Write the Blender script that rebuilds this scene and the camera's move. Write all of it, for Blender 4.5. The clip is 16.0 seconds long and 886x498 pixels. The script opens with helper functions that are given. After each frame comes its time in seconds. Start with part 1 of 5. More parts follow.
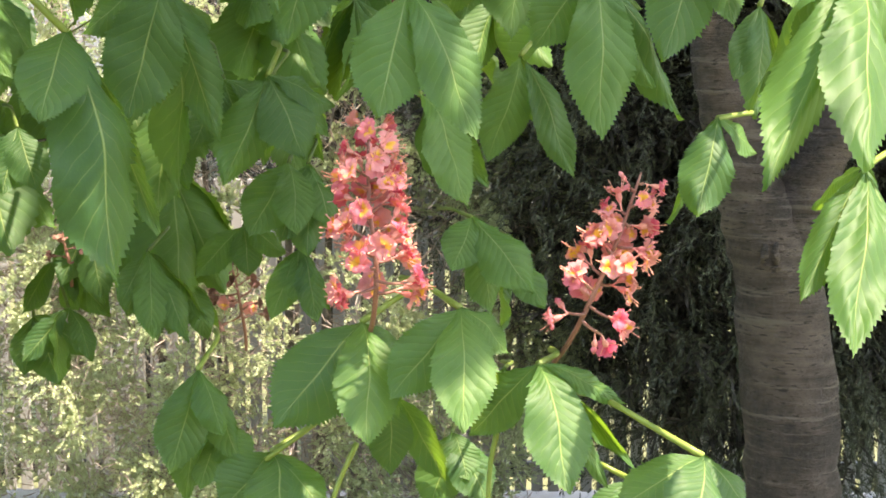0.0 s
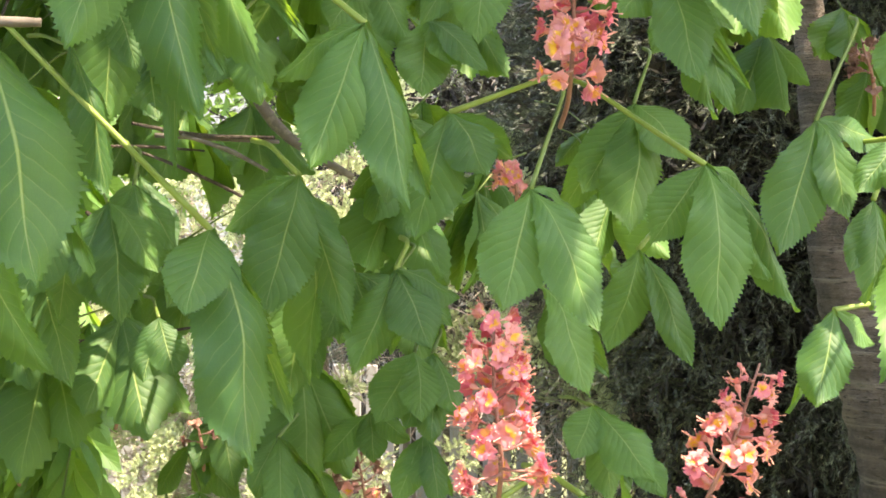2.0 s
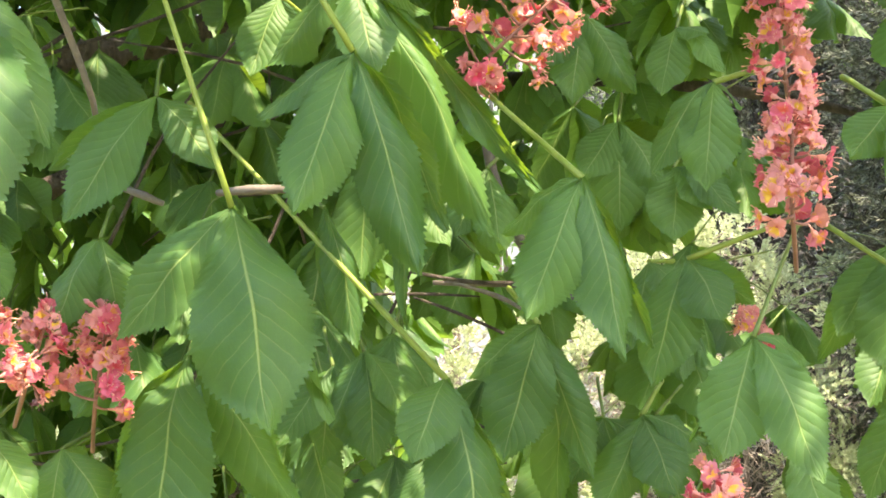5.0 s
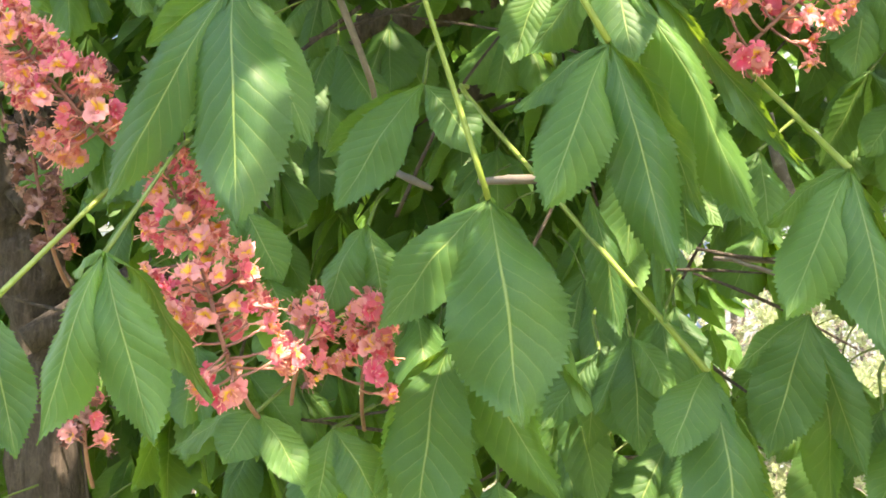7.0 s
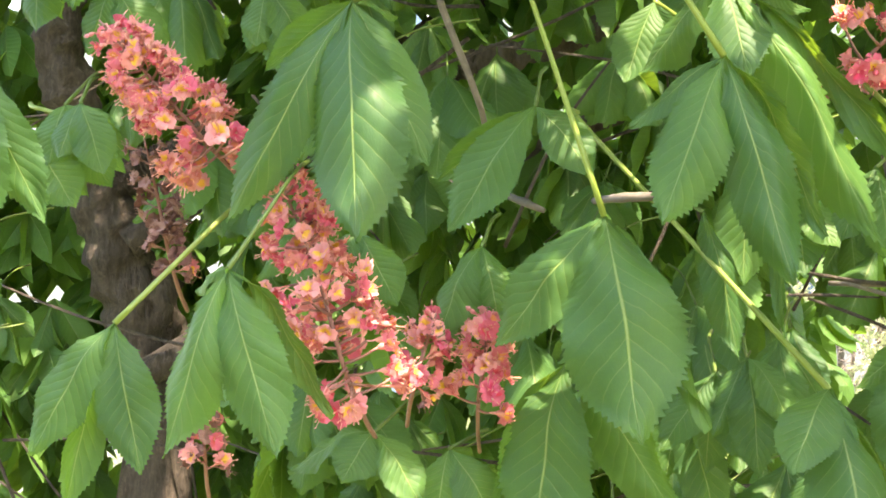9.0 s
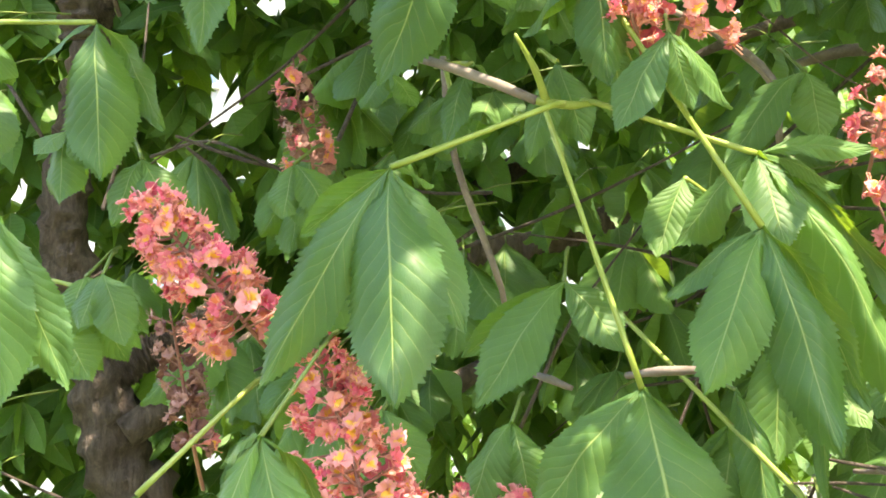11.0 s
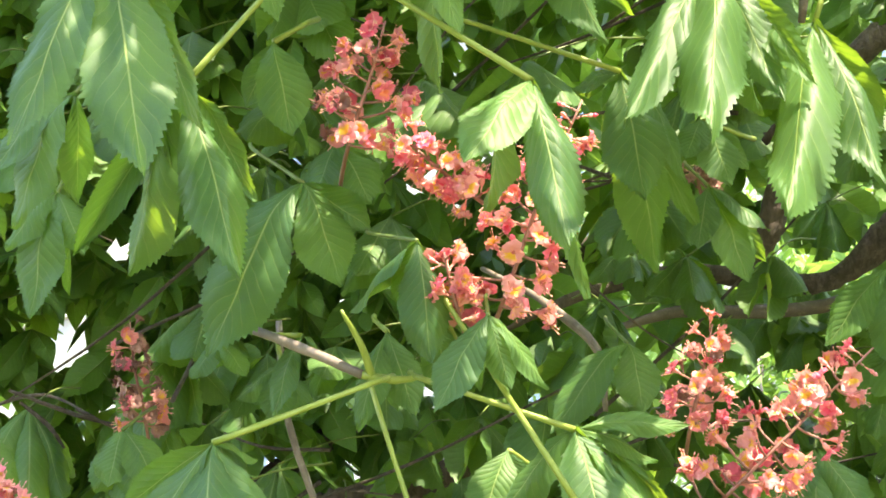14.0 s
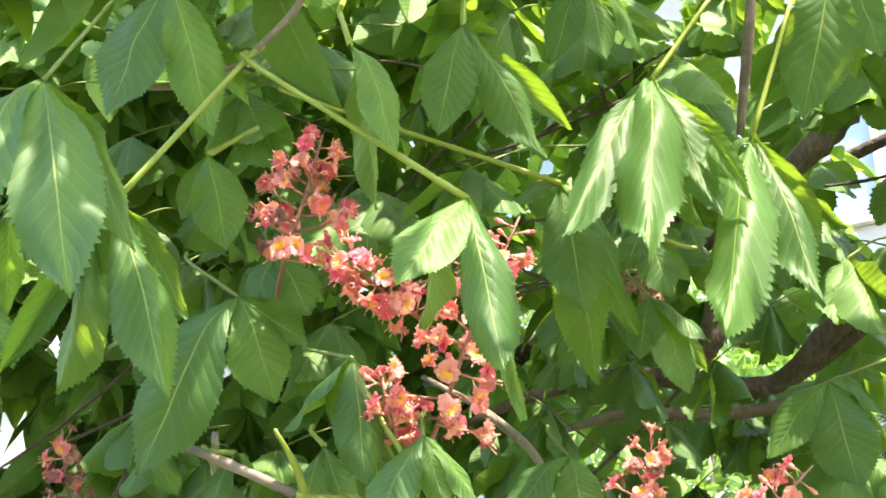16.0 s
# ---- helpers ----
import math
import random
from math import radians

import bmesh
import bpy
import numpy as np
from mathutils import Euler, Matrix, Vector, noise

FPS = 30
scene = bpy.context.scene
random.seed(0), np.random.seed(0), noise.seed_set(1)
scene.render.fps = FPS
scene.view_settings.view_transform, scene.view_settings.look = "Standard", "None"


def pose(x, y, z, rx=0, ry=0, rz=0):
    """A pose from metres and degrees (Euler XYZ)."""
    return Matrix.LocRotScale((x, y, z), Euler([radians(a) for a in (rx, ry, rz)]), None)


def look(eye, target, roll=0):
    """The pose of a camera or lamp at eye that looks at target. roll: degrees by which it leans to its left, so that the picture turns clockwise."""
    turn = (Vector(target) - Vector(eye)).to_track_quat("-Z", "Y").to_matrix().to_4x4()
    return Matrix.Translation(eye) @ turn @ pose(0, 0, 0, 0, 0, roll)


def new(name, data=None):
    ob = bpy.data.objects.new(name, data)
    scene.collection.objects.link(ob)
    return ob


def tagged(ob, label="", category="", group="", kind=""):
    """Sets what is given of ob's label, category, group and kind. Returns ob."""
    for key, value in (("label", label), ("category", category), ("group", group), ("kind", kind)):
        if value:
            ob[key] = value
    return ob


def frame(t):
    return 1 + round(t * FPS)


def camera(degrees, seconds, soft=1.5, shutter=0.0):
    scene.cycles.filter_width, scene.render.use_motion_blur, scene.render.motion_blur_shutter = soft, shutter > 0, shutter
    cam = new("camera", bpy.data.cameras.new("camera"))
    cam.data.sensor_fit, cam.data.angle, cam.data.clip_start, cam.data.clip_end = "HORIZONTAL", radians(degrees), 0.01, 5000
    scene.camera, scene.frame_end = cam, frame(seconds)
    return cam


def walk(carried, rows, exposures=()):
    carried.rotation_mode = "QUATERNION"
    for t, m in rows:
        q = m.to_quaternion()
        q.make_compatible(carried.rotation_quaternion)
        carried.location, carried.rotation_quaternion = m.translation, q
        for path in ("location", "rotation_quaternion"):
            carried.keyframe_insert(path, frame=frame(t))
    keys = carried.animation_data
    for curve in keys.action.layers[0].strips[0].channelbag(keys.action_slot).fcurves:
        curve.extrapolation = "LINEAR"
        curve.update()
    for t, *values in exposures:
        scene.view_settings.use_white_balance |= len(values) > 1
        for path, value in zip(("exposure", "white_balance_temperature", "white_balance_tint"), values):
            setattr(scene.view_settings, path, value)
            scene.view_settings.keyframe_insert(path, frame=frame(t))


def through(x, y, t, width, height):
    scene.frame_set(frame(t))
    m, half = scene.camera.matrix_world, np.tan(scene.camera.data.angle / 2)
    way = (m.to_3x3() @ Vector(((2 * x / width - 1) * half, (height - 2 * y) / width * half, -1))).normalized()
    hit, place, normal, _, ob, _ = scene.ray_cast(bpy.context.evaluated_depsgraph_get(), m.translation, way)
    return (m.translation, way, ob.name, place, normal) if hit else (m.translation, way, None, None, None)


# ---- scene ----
# The camera: held by hand, turning up and to its left before a flowering tree.
cam = camera(34.00, 16.0, soft=1.7)
PATH = [
    (0, -0.1080, 0.0837, 1.5571, -0.000, -8.001, 0.203),
    (0.5, -0.1010, 0.0739, 1.5603, 0.116, -6.979, 0.339),
    (1, -0.1059, 0.0656, 1.5635, 0.086, -4.181, 0.241),
    (1.5, -0.1179, 0.0634, 1.5669, 0.516, -1.979, -0.248),
    (2, -0.1131, 0.0448, 1.5636, 4.548, -0.678, -0.030),
    (2.5, -0.1148, 0.0381, 1.5643, 6.356, 0.514, -0.238),
    (3, -0.1259, 0.0385, 1.5658, 6.003, 1.324, -0.692),
    (3.2, -0.1238, 0.0362, 1.5659, 6.163, 1.540, -0.834),
    (5.3, 0.0032, 0.0448, 1.5827, 21.528, 4.620, -0.392),
    (5.5, 0.0023, 0.0469, 1.5861, 22.731, 4.490, -0.394),
    (6, 0.0095, 0.0533, 1.5950, 26.524, 3.980, 0.135),
    (6.5, 0.0265, 0.0606, 1.6035, 30.189, 3.098, 0.257),
    (7, 0.0386, 0.0650, 1.6168, 32.154, 1.974, 0.401),
    (7.5, 0.0464, 0.0629, 1.6175, 33.259, 1.781, 0.313),
    (8, 0.0539, 0.0639, 1.6190, 35.419, 1.689, 0.327),
    (8.2, 0.0547, 0.0597, 1.6172, 36.044, 1.781, 0.661),
    (10.3, -0.0204, 0.0530, 1.5596, 35.275, 9.701, -0.170),
    (10.5, -0.0198, 0.0548, 1.5633, 35.347, 10.495, 0.135),
    (11, -0.0138, 0.0490, 1.5684, 35.219, 12.202, 0.527),
    (11.5, -0.0065, 0.0488, 1.5714, 34.911, 13.883, 0.821),
    (12, -0.0072, 0.0514, 1.5879, 34.096, 15.763, 0.156),
    (12.5, -0.0079, 0.0455, 1.5833, 32.475, 17.793, 0.459),
    (13, 0.0030, 0.0528, 1.5851, 31.199, 19.172, -0.049),
    (13.5, 0.0175, 0.0557, 1.5941, 30.277, 20.347, -0.112),
    (14, 0.0250, 0.0384, 1.5932, 29.592, 21.295, -0.270),
    (14.5, 0.0177, 0.0440, 1.5981, 29.018, 22.509, -0.177),
    (15, 0.0277, 0.0551, 1.6014, 28.967, 23.226, 0.055),
    (15.5, 0.0359, 0.0535, 1.6083, 28.296, 24.060, -0.036),
    (16, 0.0351, 0.0461, 1.6196, 27.550, 24.600, -0.891),
]
walk(cam, [(t, pose(x, y, z, 90 + tilt, 0, turn) @ pose(0, 0, 0, 0, 0, lean)) for t, x, y, z, turn, tilt, lean in PATH],
     [(0, 2.49, 8100, 14), (3, 2.90, 8400, 13), (6, 2.86, 8300, 12), (11, 3.04, 8300, 11), (12.5, 3.09, 8300, 11), (14.5, 2.98, 8000, 11), (16, 2.97, 7900, 11)])

# ---- light: a high midday sun and a clear sky ----
SUN_UP, SUN_TURN = 62.0, 118.0   # degrees above the horizon; compass turn from +y, clockwise
world = bpy.data.worlds.new("world")
scene.world = world
world.use_nodes = True
wn = world.node_tree.nodes
sky = wn.new("ShaderNodeTexSky")
sky.sky_type, sky.sun_disc = "NISHITA", False
sky.sun_elevation, sky.sun_rotation = radians(SUN_UP), radians(SUN_TURN)
wn["Background"].inputs[1].default_value = 0.19
world.node_tree.links.new(sky.outputs[0], wn["Background"].inputs[0])
lamp = bpy.data.lights.new("sun", "SUN")
lamp.energy, lamp.angle, lamp.color = 2.7, radians(0.6), (1.0, 0.95, 0.86)
sun_way = Vector((math.sin(radians(SUN_TURN)) * math.cos(radians(SUN_UP)), math.cos(radians(SUN_TURN)) * math.cos(radians(SUN_UP)), math.sin(radians(SUN_UP))))
sun = new("sun", lamp)
sun.matrix_world = look(sun_way * 20, (0, 0, 0))


# ---- materials ----
class Nodes:
    """Short hand for building a node material."""

    def __init__(self, name):
        self.mat = bpy.data.materials.new(name)
        self.mat.use_nodes = True
        self.tree = self.mat.node_tree
        self.tree.nodes.clear()
        self.out = self.tree.nodes.new("ShaderNodeOutputMaterial")

    def add(self, kind, inputs=None, **attrs):
        n = self.tree.nodes.new("ShaderNode" + kind)
        for k, v in attrs.items():
            setattr(n, k, v)
        for k, v in (inputs or {}).items():
            if isinstance(v, bpy.types.NodeSocket):
                self.tree.links.new(v, n.inputs[k])
            else:
                n.inputs[k].default_value = v
        return n

    def math(self, op, a, b=0.0, c=0.0):
        return self.add("Math", {0: a, 1: b, 2: c}, operation=op).outputs[0]

    def mix(self, f, a, b):
        n = self.add("Mix", {0: f}, data_type="RGBA")
        for s, v in ((n.inputs[6], a), (n.inputs[7], b)):
            if isinstance(v, bpy.types.NodeSocket):
                self.tree.links.new(v, s)
            else:
                s.default_value = (*v, 1)
        return n.outputs[2]

    def ramp(self, f, lo, hi):
        return self.add("MapRange", {0: f, 1: lo, 2: hi}, interpolation_type="SMOOTHSTEP").outputs[0]

    def noise(self, scale, detail=3.0, coord="Object", rough=0.55):
        c = self.add("TexCoord").outputs[coord]
        return self.add("TexNoise", {"Vector": c, "Scale": scale, "Detail": detail, "Roughness": rough}).outputs[0]

    def chance(self):
        return self.add("ObjectInfo").outputs["Random"]

    def surface(self, colour, rough=0.5, bump=None, strength=0.3, distance=0.002, through=None, share=0.0, spec=0.5, metal=0.0):
        p = self.add("BsdfPrincipled", {"Base Color": colour if isinstance(colour, bpy.types.NodeSocket) else (*colour, 1), "Roughness": rough,
                                        "Specular IOR Level": spec, "Metallic": metal})
        if bump is not None:
            b = self.add("Bump", {"Height": bump, "Strength": strength, "Distance": distance})
            self.tree.links.new(b.outputs[0], p.inputs["Normal"])
        end = p.outputs[0]
        if share:
            tr = self.add("BsdfTranslucent", {"Color": through if isinstance(through, bpy.types.NodeSocket) else (*through, 1)})
            if bump is not None:
                self.tree.links.new(b.outputs[0], tr.inputs["Normal"])
            end = self.add("MixShader", {0: share, 1: end, 2: tr.outputs[0]}).outputs[0]
        self.tree.links.new(end, self.out.inputs[0])
        return self.mat


def leaf_material(name, low, high, back, vein=(0.34, 0.44, 0.12), share=0.32, chance="object"):
    """A horse chestnut leaflet: pale midrib and side veins along the blade's own grid, quilted between them."""
    k = Nodes(name)
    uv = k.add("SeparateXYZ", {0: k.add("UVMap", uv_map="blade").outputs[0]})
    across = k.math("ABSOLUTE", k.math("MULTIPLY_ADD", uv.outputs[0], 2.0, -1.0))
    along = uv.outputs[1]
    drift = k.math("MULTIPLY_ADD", k.noise(6.0, 1.0), 0.03, -0.015)
    wave = k.math("MULTIPLY", k.math("SUBTRACT", k.math("ADD", along, drift), k.math("MULTIPLY", k.math("POWER", across, 0.85), 0.19)), 12.5)
    saw = k.math("ABSOLUTE", k.math("MULTIPLY_ADD", k.math("FRACT", wave), 2.0, -1.0))
    side = k.math("MULTIPLY", k.ramp(saw, 0.87, 0.98), k.ramp(across, 1.0, 0.55))
    rib = k.ramp(across, k.math("MULTIPLY_ADD", along, -0.030, 0.054), 0.008)
    fine = k.noise(60.0, 4.0)
    broad = k.noise(7.0, 2.0)
    pick = k.chance() if chance == "object" else k.add("NewGeometry").outputs["Random Per Island"]
    tone = k.math("ADD", k.math("MULTIPLY", pick, 0.75), k.math("MULTIPLY_ADD", broad, 0.7, -0.35))
    base = k.mix(k.ramp(tone, 0.0, 1.0), low, high)
    base = k.mix(k.math("MULTIPLY", k.ramp(fine, 0.45, 0.8), 0.25), base, [c * 1.5 for c in high])
    specks = k.ramp(k.noise(230.0, 1.0), 0.71, 0.77)
    base = k.mix(k.math("MULTIPLY", specks, 0.35), base, (0.16, 0.22, 0.13))
    base = k.mix(k.math("MULTIPLY", side, 0.30), base, vein)
    base = k.mix(k.math("MULTIPLY", rib, 0.78), base, vein)
    height = k.math("SUBTRACT", k.math("MULTIPLY", k.math("SUBTRACT", 1.0, k.math("POWER", saw, 2.0)), 0.8), k.math("MULTIPLY", rib, 0.9))
    height = k.math("ADD", height, k.math("MULTIPLY", fine, 0.3))
    glow = k.mix(k.math("MULTIPLY", side, 0.2), back, [c * 0.6 for c in back])
    glow = k.mix(k.math("MULTIPLY", rib, 0.6), glow, (0.30, 0.34, 0.10))
    rough = k.math("MULTIPLY_ADD", fine, 0.2, 0.46)
    return k.surface(base, rough, height, 0.34, 0.0012, glow, share, 0.5)


def plain(name, a, b, scale=20.0, rough=0.6, strength=0.3, distance=0.002, through=None, share=0.0, stretch=None, chance=0.0):
    """Two tones in patches and grains at two scales."""
    k = Nodes(name)
    c = k.add("TexCoord").outputs["Object"]
    if stretch:
        c = k.add("Mapping", {0: c, 3: stretch}).outputs[0]
    one = k.add("TexNoise", {"Vector": c, "Scale": scale, "Detail": 6.0, "Roughness": 0.65}).outputs[0]
    two = k.add("TexNoise", {"Vector": c, "Scale": scale * 0.18, "Detail": 2.0}).outputs[0]
    f = k.math("ADD", k.math("MULTIPLY", one, 0.6), k.math("MULTIPLY", two, 0.55))
    if chance:
        f = k.math("ADD", f, k.math("MULTIPLY_ADD", k.chance(), chance, -0.5 * chance))
    return k.surface(k.mix(k.ramp(f, 0.35, 0.8), a, b), rough, one, strength, distance, through, share)


def bark_material(name, a, b, rings, deep):
    k = Nodes(name)
    c = k.add("TexCoord").outputs["Object"]
    grain = k.add("TexNoise", {"Vector": k.add("Mapping", {0: c, 3: rings}).outputs[0], "Scale": 9.0, "Detail": 8.0, "Roughness": 0.7}).outputs[0]
    fine = k.add("TexNoise", {"Vector": c, "Scale": 90.0, "Detail": 5.0, "Roughness": 0.7}).outputs[0]
    broad = k.add("TexNoise", {"Vector": c, "Scale": 3.5, "Detail": 3.0}).outputs[0]
    f = k.math("ADD", k.math("MULTIPLY", grain, 0.7), k.math("MULTIPLY", broad, 0.4))
    col = k.mix(k.ramp(f, 0.38, 0.75), a, b)
    col = k.mix(k.math("MULTIPLY", k.ramp(fine, 0.5, 0.75), 0.4), col, [min(1, x * 1.6) for x in b])
    return k.surface(col, 0.8, k.math("ADD", grain, k.math("MULTIPLY", fine, 0.4)), 0.8, deep)


def cherry_bark():
    """Smooth brown bark, ringed by faint bands, with rows of short dark pores and grey bloom."""
    k = Nodes("cherry_bark")
    c = k.add("TexCoord").outputs["Object"]
    broad = k.add("TexNoise", {"Vector": c, "Scale": 7.0, "Detail": 6.0, "Roughness": 0.65}).outputs[0]
    fine = k.add("TexNoise", {"Vector": c, "Scale": 140.0, "Detail": 5.0, "Roughness": 0.75}).outputs[0]
    pores = k.add("TexNoise", {"Vector": k.add("Mapping", {0: c, 3: (62, 62, 270)}).outputs[0], "Scale": 1.0, "Detail": 2.0}).outputs[0]
    rows = k.add("TexNoise", {"Vector": k.add("Mapping", {0: c, 3: (4, 4, 60)}).outputs[0], "Scale": 1.0, "Detail": 4.0, "Roughness": 0.6}).outputs[0]
    col = k.mix(k.ramp(k.math("ADD", k.math("MULTIPLY", broad, 0.65), k.math("MULTIPLY", rows, 0.35)), 0.40, 0.62), (0.044, 0.034, 0.029), (0.165, 0.124, 0.100))
    col = k.mix(k.math("MULTIPLY", k.ramp(fine, 0.46, 0.75), 0.4), col, (0.15, 0.123, 0.108))
    dash = k.math("MULTIPLY", k.ramp(pores, 0.575, 0.64), k.ramp(rows, 0.42, 0.56))
    col = k.mix(k.math("MULTIPLY", dash, 0.8), col, (0.022, 0.017, 0.014))
    lip = k.math("MULTIPLY", k.ramp(rows, 0.56, 0.66), 0.6)
    col = k.mix(lip, col, (0.21, 0.175, 0.15))
    high = k.math("ADD", k.math("SUBTRACT", k.math("MULTIPLY", fine, 0.5), k.math("MULTIPLY", dash, 0.7)), k.math("MULTIPLY", rows, 0.9))
    return k.surface(col, 0.8, high, 1.0, 0.016)


def island_material(name, a, b, through, share, rough=0.55):
    """Loose small foliage: each sprig takes a tone of its own."""
    k = Nodes(name)
    r = k.add("NewGeometry").outputs["Random Per Island"]
    f = k.math("ADD", k.math("MULTIPLY", r, 0.7), k.math("MULTIPLY", k.noise(1.3, 2.0), 0.4))
    return k.surface(k.mix(k.ramp(f, 0.1, 1.0), a, b), rough, k.noise(150.0, 2.0), 0.3, 0.002, through, share)


LEAF = leaf_material("leaf_green", (0.032, 0.098, 0.031), (0.076, 0.176, 0.037), (0.31, 0.52, 0.04))
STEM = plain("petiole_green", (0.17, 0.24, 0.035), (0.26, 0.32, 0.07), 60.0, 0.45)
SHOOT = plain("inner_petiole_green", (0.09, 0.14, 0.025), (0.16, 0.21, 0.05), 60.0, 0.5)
FILL = leaf_material("leaf_inner", (0.042, 0.116, 0.034), (0.088, 0.196, 0.040), (0.34, 0.55, 0.05))


def petal_material():
    """Petals: salmon to rose, each flower its own tone, with a yellow to orange-red blotch at the throat."""
    k = Nodes("petal")
    uv = k.add("SeparateXYZ", {0: k.add("UVMap", uv_map="blade").outputs[0]})
    r = k.chance()
    old = k.ramp(r, 0.28, 0.88)
    skin = k.mix(old, (0.83, 0.34, 0.34), (0.78, 0.12, 0.23))
    skin = k.mix(k.math("MULTIPLY", k.noise(260.0, 3.0), 0.14), skin, (0.90, 0.60, 0.52))
    throat = k.mix(k.ramp(r, 0.55, 0.9), (0.92, 0.56, 0.07), (0.82, 0.07, 0.16))
    spot = k.math("MULTIPLY", k.ramp(uv.outputs[1], 0.88, 0.62), k.ramp(uv.outputs[0], 0.2, 0.5))
    col = k.mix(spot, skin, throat)
    return k.surface(col, 0.55, k.noise(400.0, 2.0), 0.3, 0.0006, k.mix(0.5, col, (0.85, 0.36, 0.30)), 0.34, 0.3)


PETAL = petal_material()
CALYX = plain("calyx_rose", (0.70, 0.20, 0.19), (0.82, 0.38, 0.32), 150.0, 0.6, chance=0.4)
STAMEN = plain("stamen_pink", (0.82, 0.30, 0.25), (0.86, 0.44, 0.32), 150.0, 0.5)
RACHIS = plain("panicle_stalk", (0.24, 0.10, 0.08), (0.34, 0.17, 0.13), 120.0, 0.65)
FADED = plain("faded_petal", (0.20, 0.085, 0.075), (0.38, 0.20, 0.165), 150.0, 0.7, chance=0.5)
TWIG = bark_material("twig_bark", (0.09, 0.072, 0.06), (0.25, 0.205, 0.175), (1, 1, 1), 0.002)
BARK = bark_material("chestnut_bark", (0.050, 0.036, 0.028), (0.175, 0.130, 0.104), (10, 10, 2.6), 0.03)
CHERRY = cherry_bark()
# Juniper greens lightened to look sunlit even where the bushes shade themselves.
SUNNY = island_material("sunlit_juniper_green", (0.38, 0.44, 0.25), (0.66, 0.70, 0.48), (0.56, 0.62, 0.38), 0.40)
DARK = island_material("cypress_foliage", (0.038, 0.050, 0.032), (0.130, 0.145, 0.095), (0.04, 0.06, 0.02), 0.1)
BROWN = island_material("dry_twigs", (0.22, 0.17, 0.15), (0.50, 0.41, 0.37), (0.3, 0.22, 0.18), 0.15)
# Twigs coloured near black so the cypress core reads as deep shade.
CORESHADE = island_material("core_shade_twigs", (0.016, 0.013, 0.011), (0.045, 0.038, 0.032), (0.03, 0.03, 0.02), 0.05)
FARLEAF = island_material("far_leaf", (0.06, 0.14, 0.03), (0.16, 0.28, 0.06), (0.30, 0.50, 0.08), 0.35)
DEEPLEAF = leaf_material("leaf_deep_inside", (0.064, 0.165, 0.045), (0.130, 0.270, 0.057), (0.34, 0.55, 0.06), share=0.40, chance="island")
# Ground tone raised to bounce fill light up into the leaves.
LAWN = plain("lawn", (0.09, 0.11, 0.045), (0.20, 0.20, 0.10), 8.0, 0.9, 0.8, 0.02)
HOUSEWALL = plain("light_grey_plaster", (0.25, 0.255, 0.26), (0.31, 0.315, 0.32), 3.0, 0.85, 0.15, 0.004)
PLASTER = plain("white_plaster", (0.50, 0.50, 0.49), (0.60, 0.60, 0.585), 3.0, 0.85, 0.15, 0.004)
STEEL = plain("grey_fence_paint", (0.30, 0.295, 0.29), (0.44, 0.43, 0.42), 12.0, 0.5, 0.1, 0.001)
DARKSTEEL = plain("dark_fence_paint", (0.05, 0.048, 0.045), (0.09, 0.085, 0.08), 12.0, 0.5, 0.1, 0.001)
CONCRETE = plain("concrete_plinth", (0.36, 0.34, 0.31), (0.48, 0.46, 0.42), 6.0, 0.85, 0.4, 0.004)
k = Nodes("window_glass")
GLASS = k.surface((0.16, 0.22, 0.30), 0.08, spec=0.8)
FRAME = plain("window_frame_paint", (0.60, 0.60, 0.60), (0.70, 0.70, 0.70), 10.0, 0.4)


# ---- shapes ----
def part(name, bm, material, parent=None, label="", smooth=True):
    """One mesh object under a thing or a part."""
    me = bm
    if isinstance(bm, bmesh.types.BMesh):
        me = bpy.data.meshes.new(name)
        bm.to_mesh(me)
        bm.free()
    if material and not me.materials:
        for m in material if isinstance(material, (list, tuple)) else [material]:
            me.materials.append(m)
    if smooth:
        me.shade_smooth()
    ob = new(name, me)
    ob.parent = parent
    return tagged(ob, label)


def thing(name, label, category, at=(0, 0, 0), group="", kind=""):
    ob = new(name)
    ob.location = at
    ob.empty_display_size = 0.1
    return tagged(ob, label, category, group, kind)


def spline(points, n):
    """n + 1 places on a smooth line through the points."""
    p = [Vector(q) for q in points]
    p = [2 * p[0] - p[1], *p, 2 * p[-1] - p[-2]]
    out = []
    for j in range(n + 1):
        s = j / n * (len(p) - 3)
        i = min(int(s), len(p) - 4)
        u = s - i
        a, b, c, d = p[i:i + 4]
        out.append(0.5 * (2 * b + (c - a) * u + (2 * a - 5 * b + 4 * c - d) * u * u + (3 * b - a - 3 * c + d) * u ** 3))
    return out


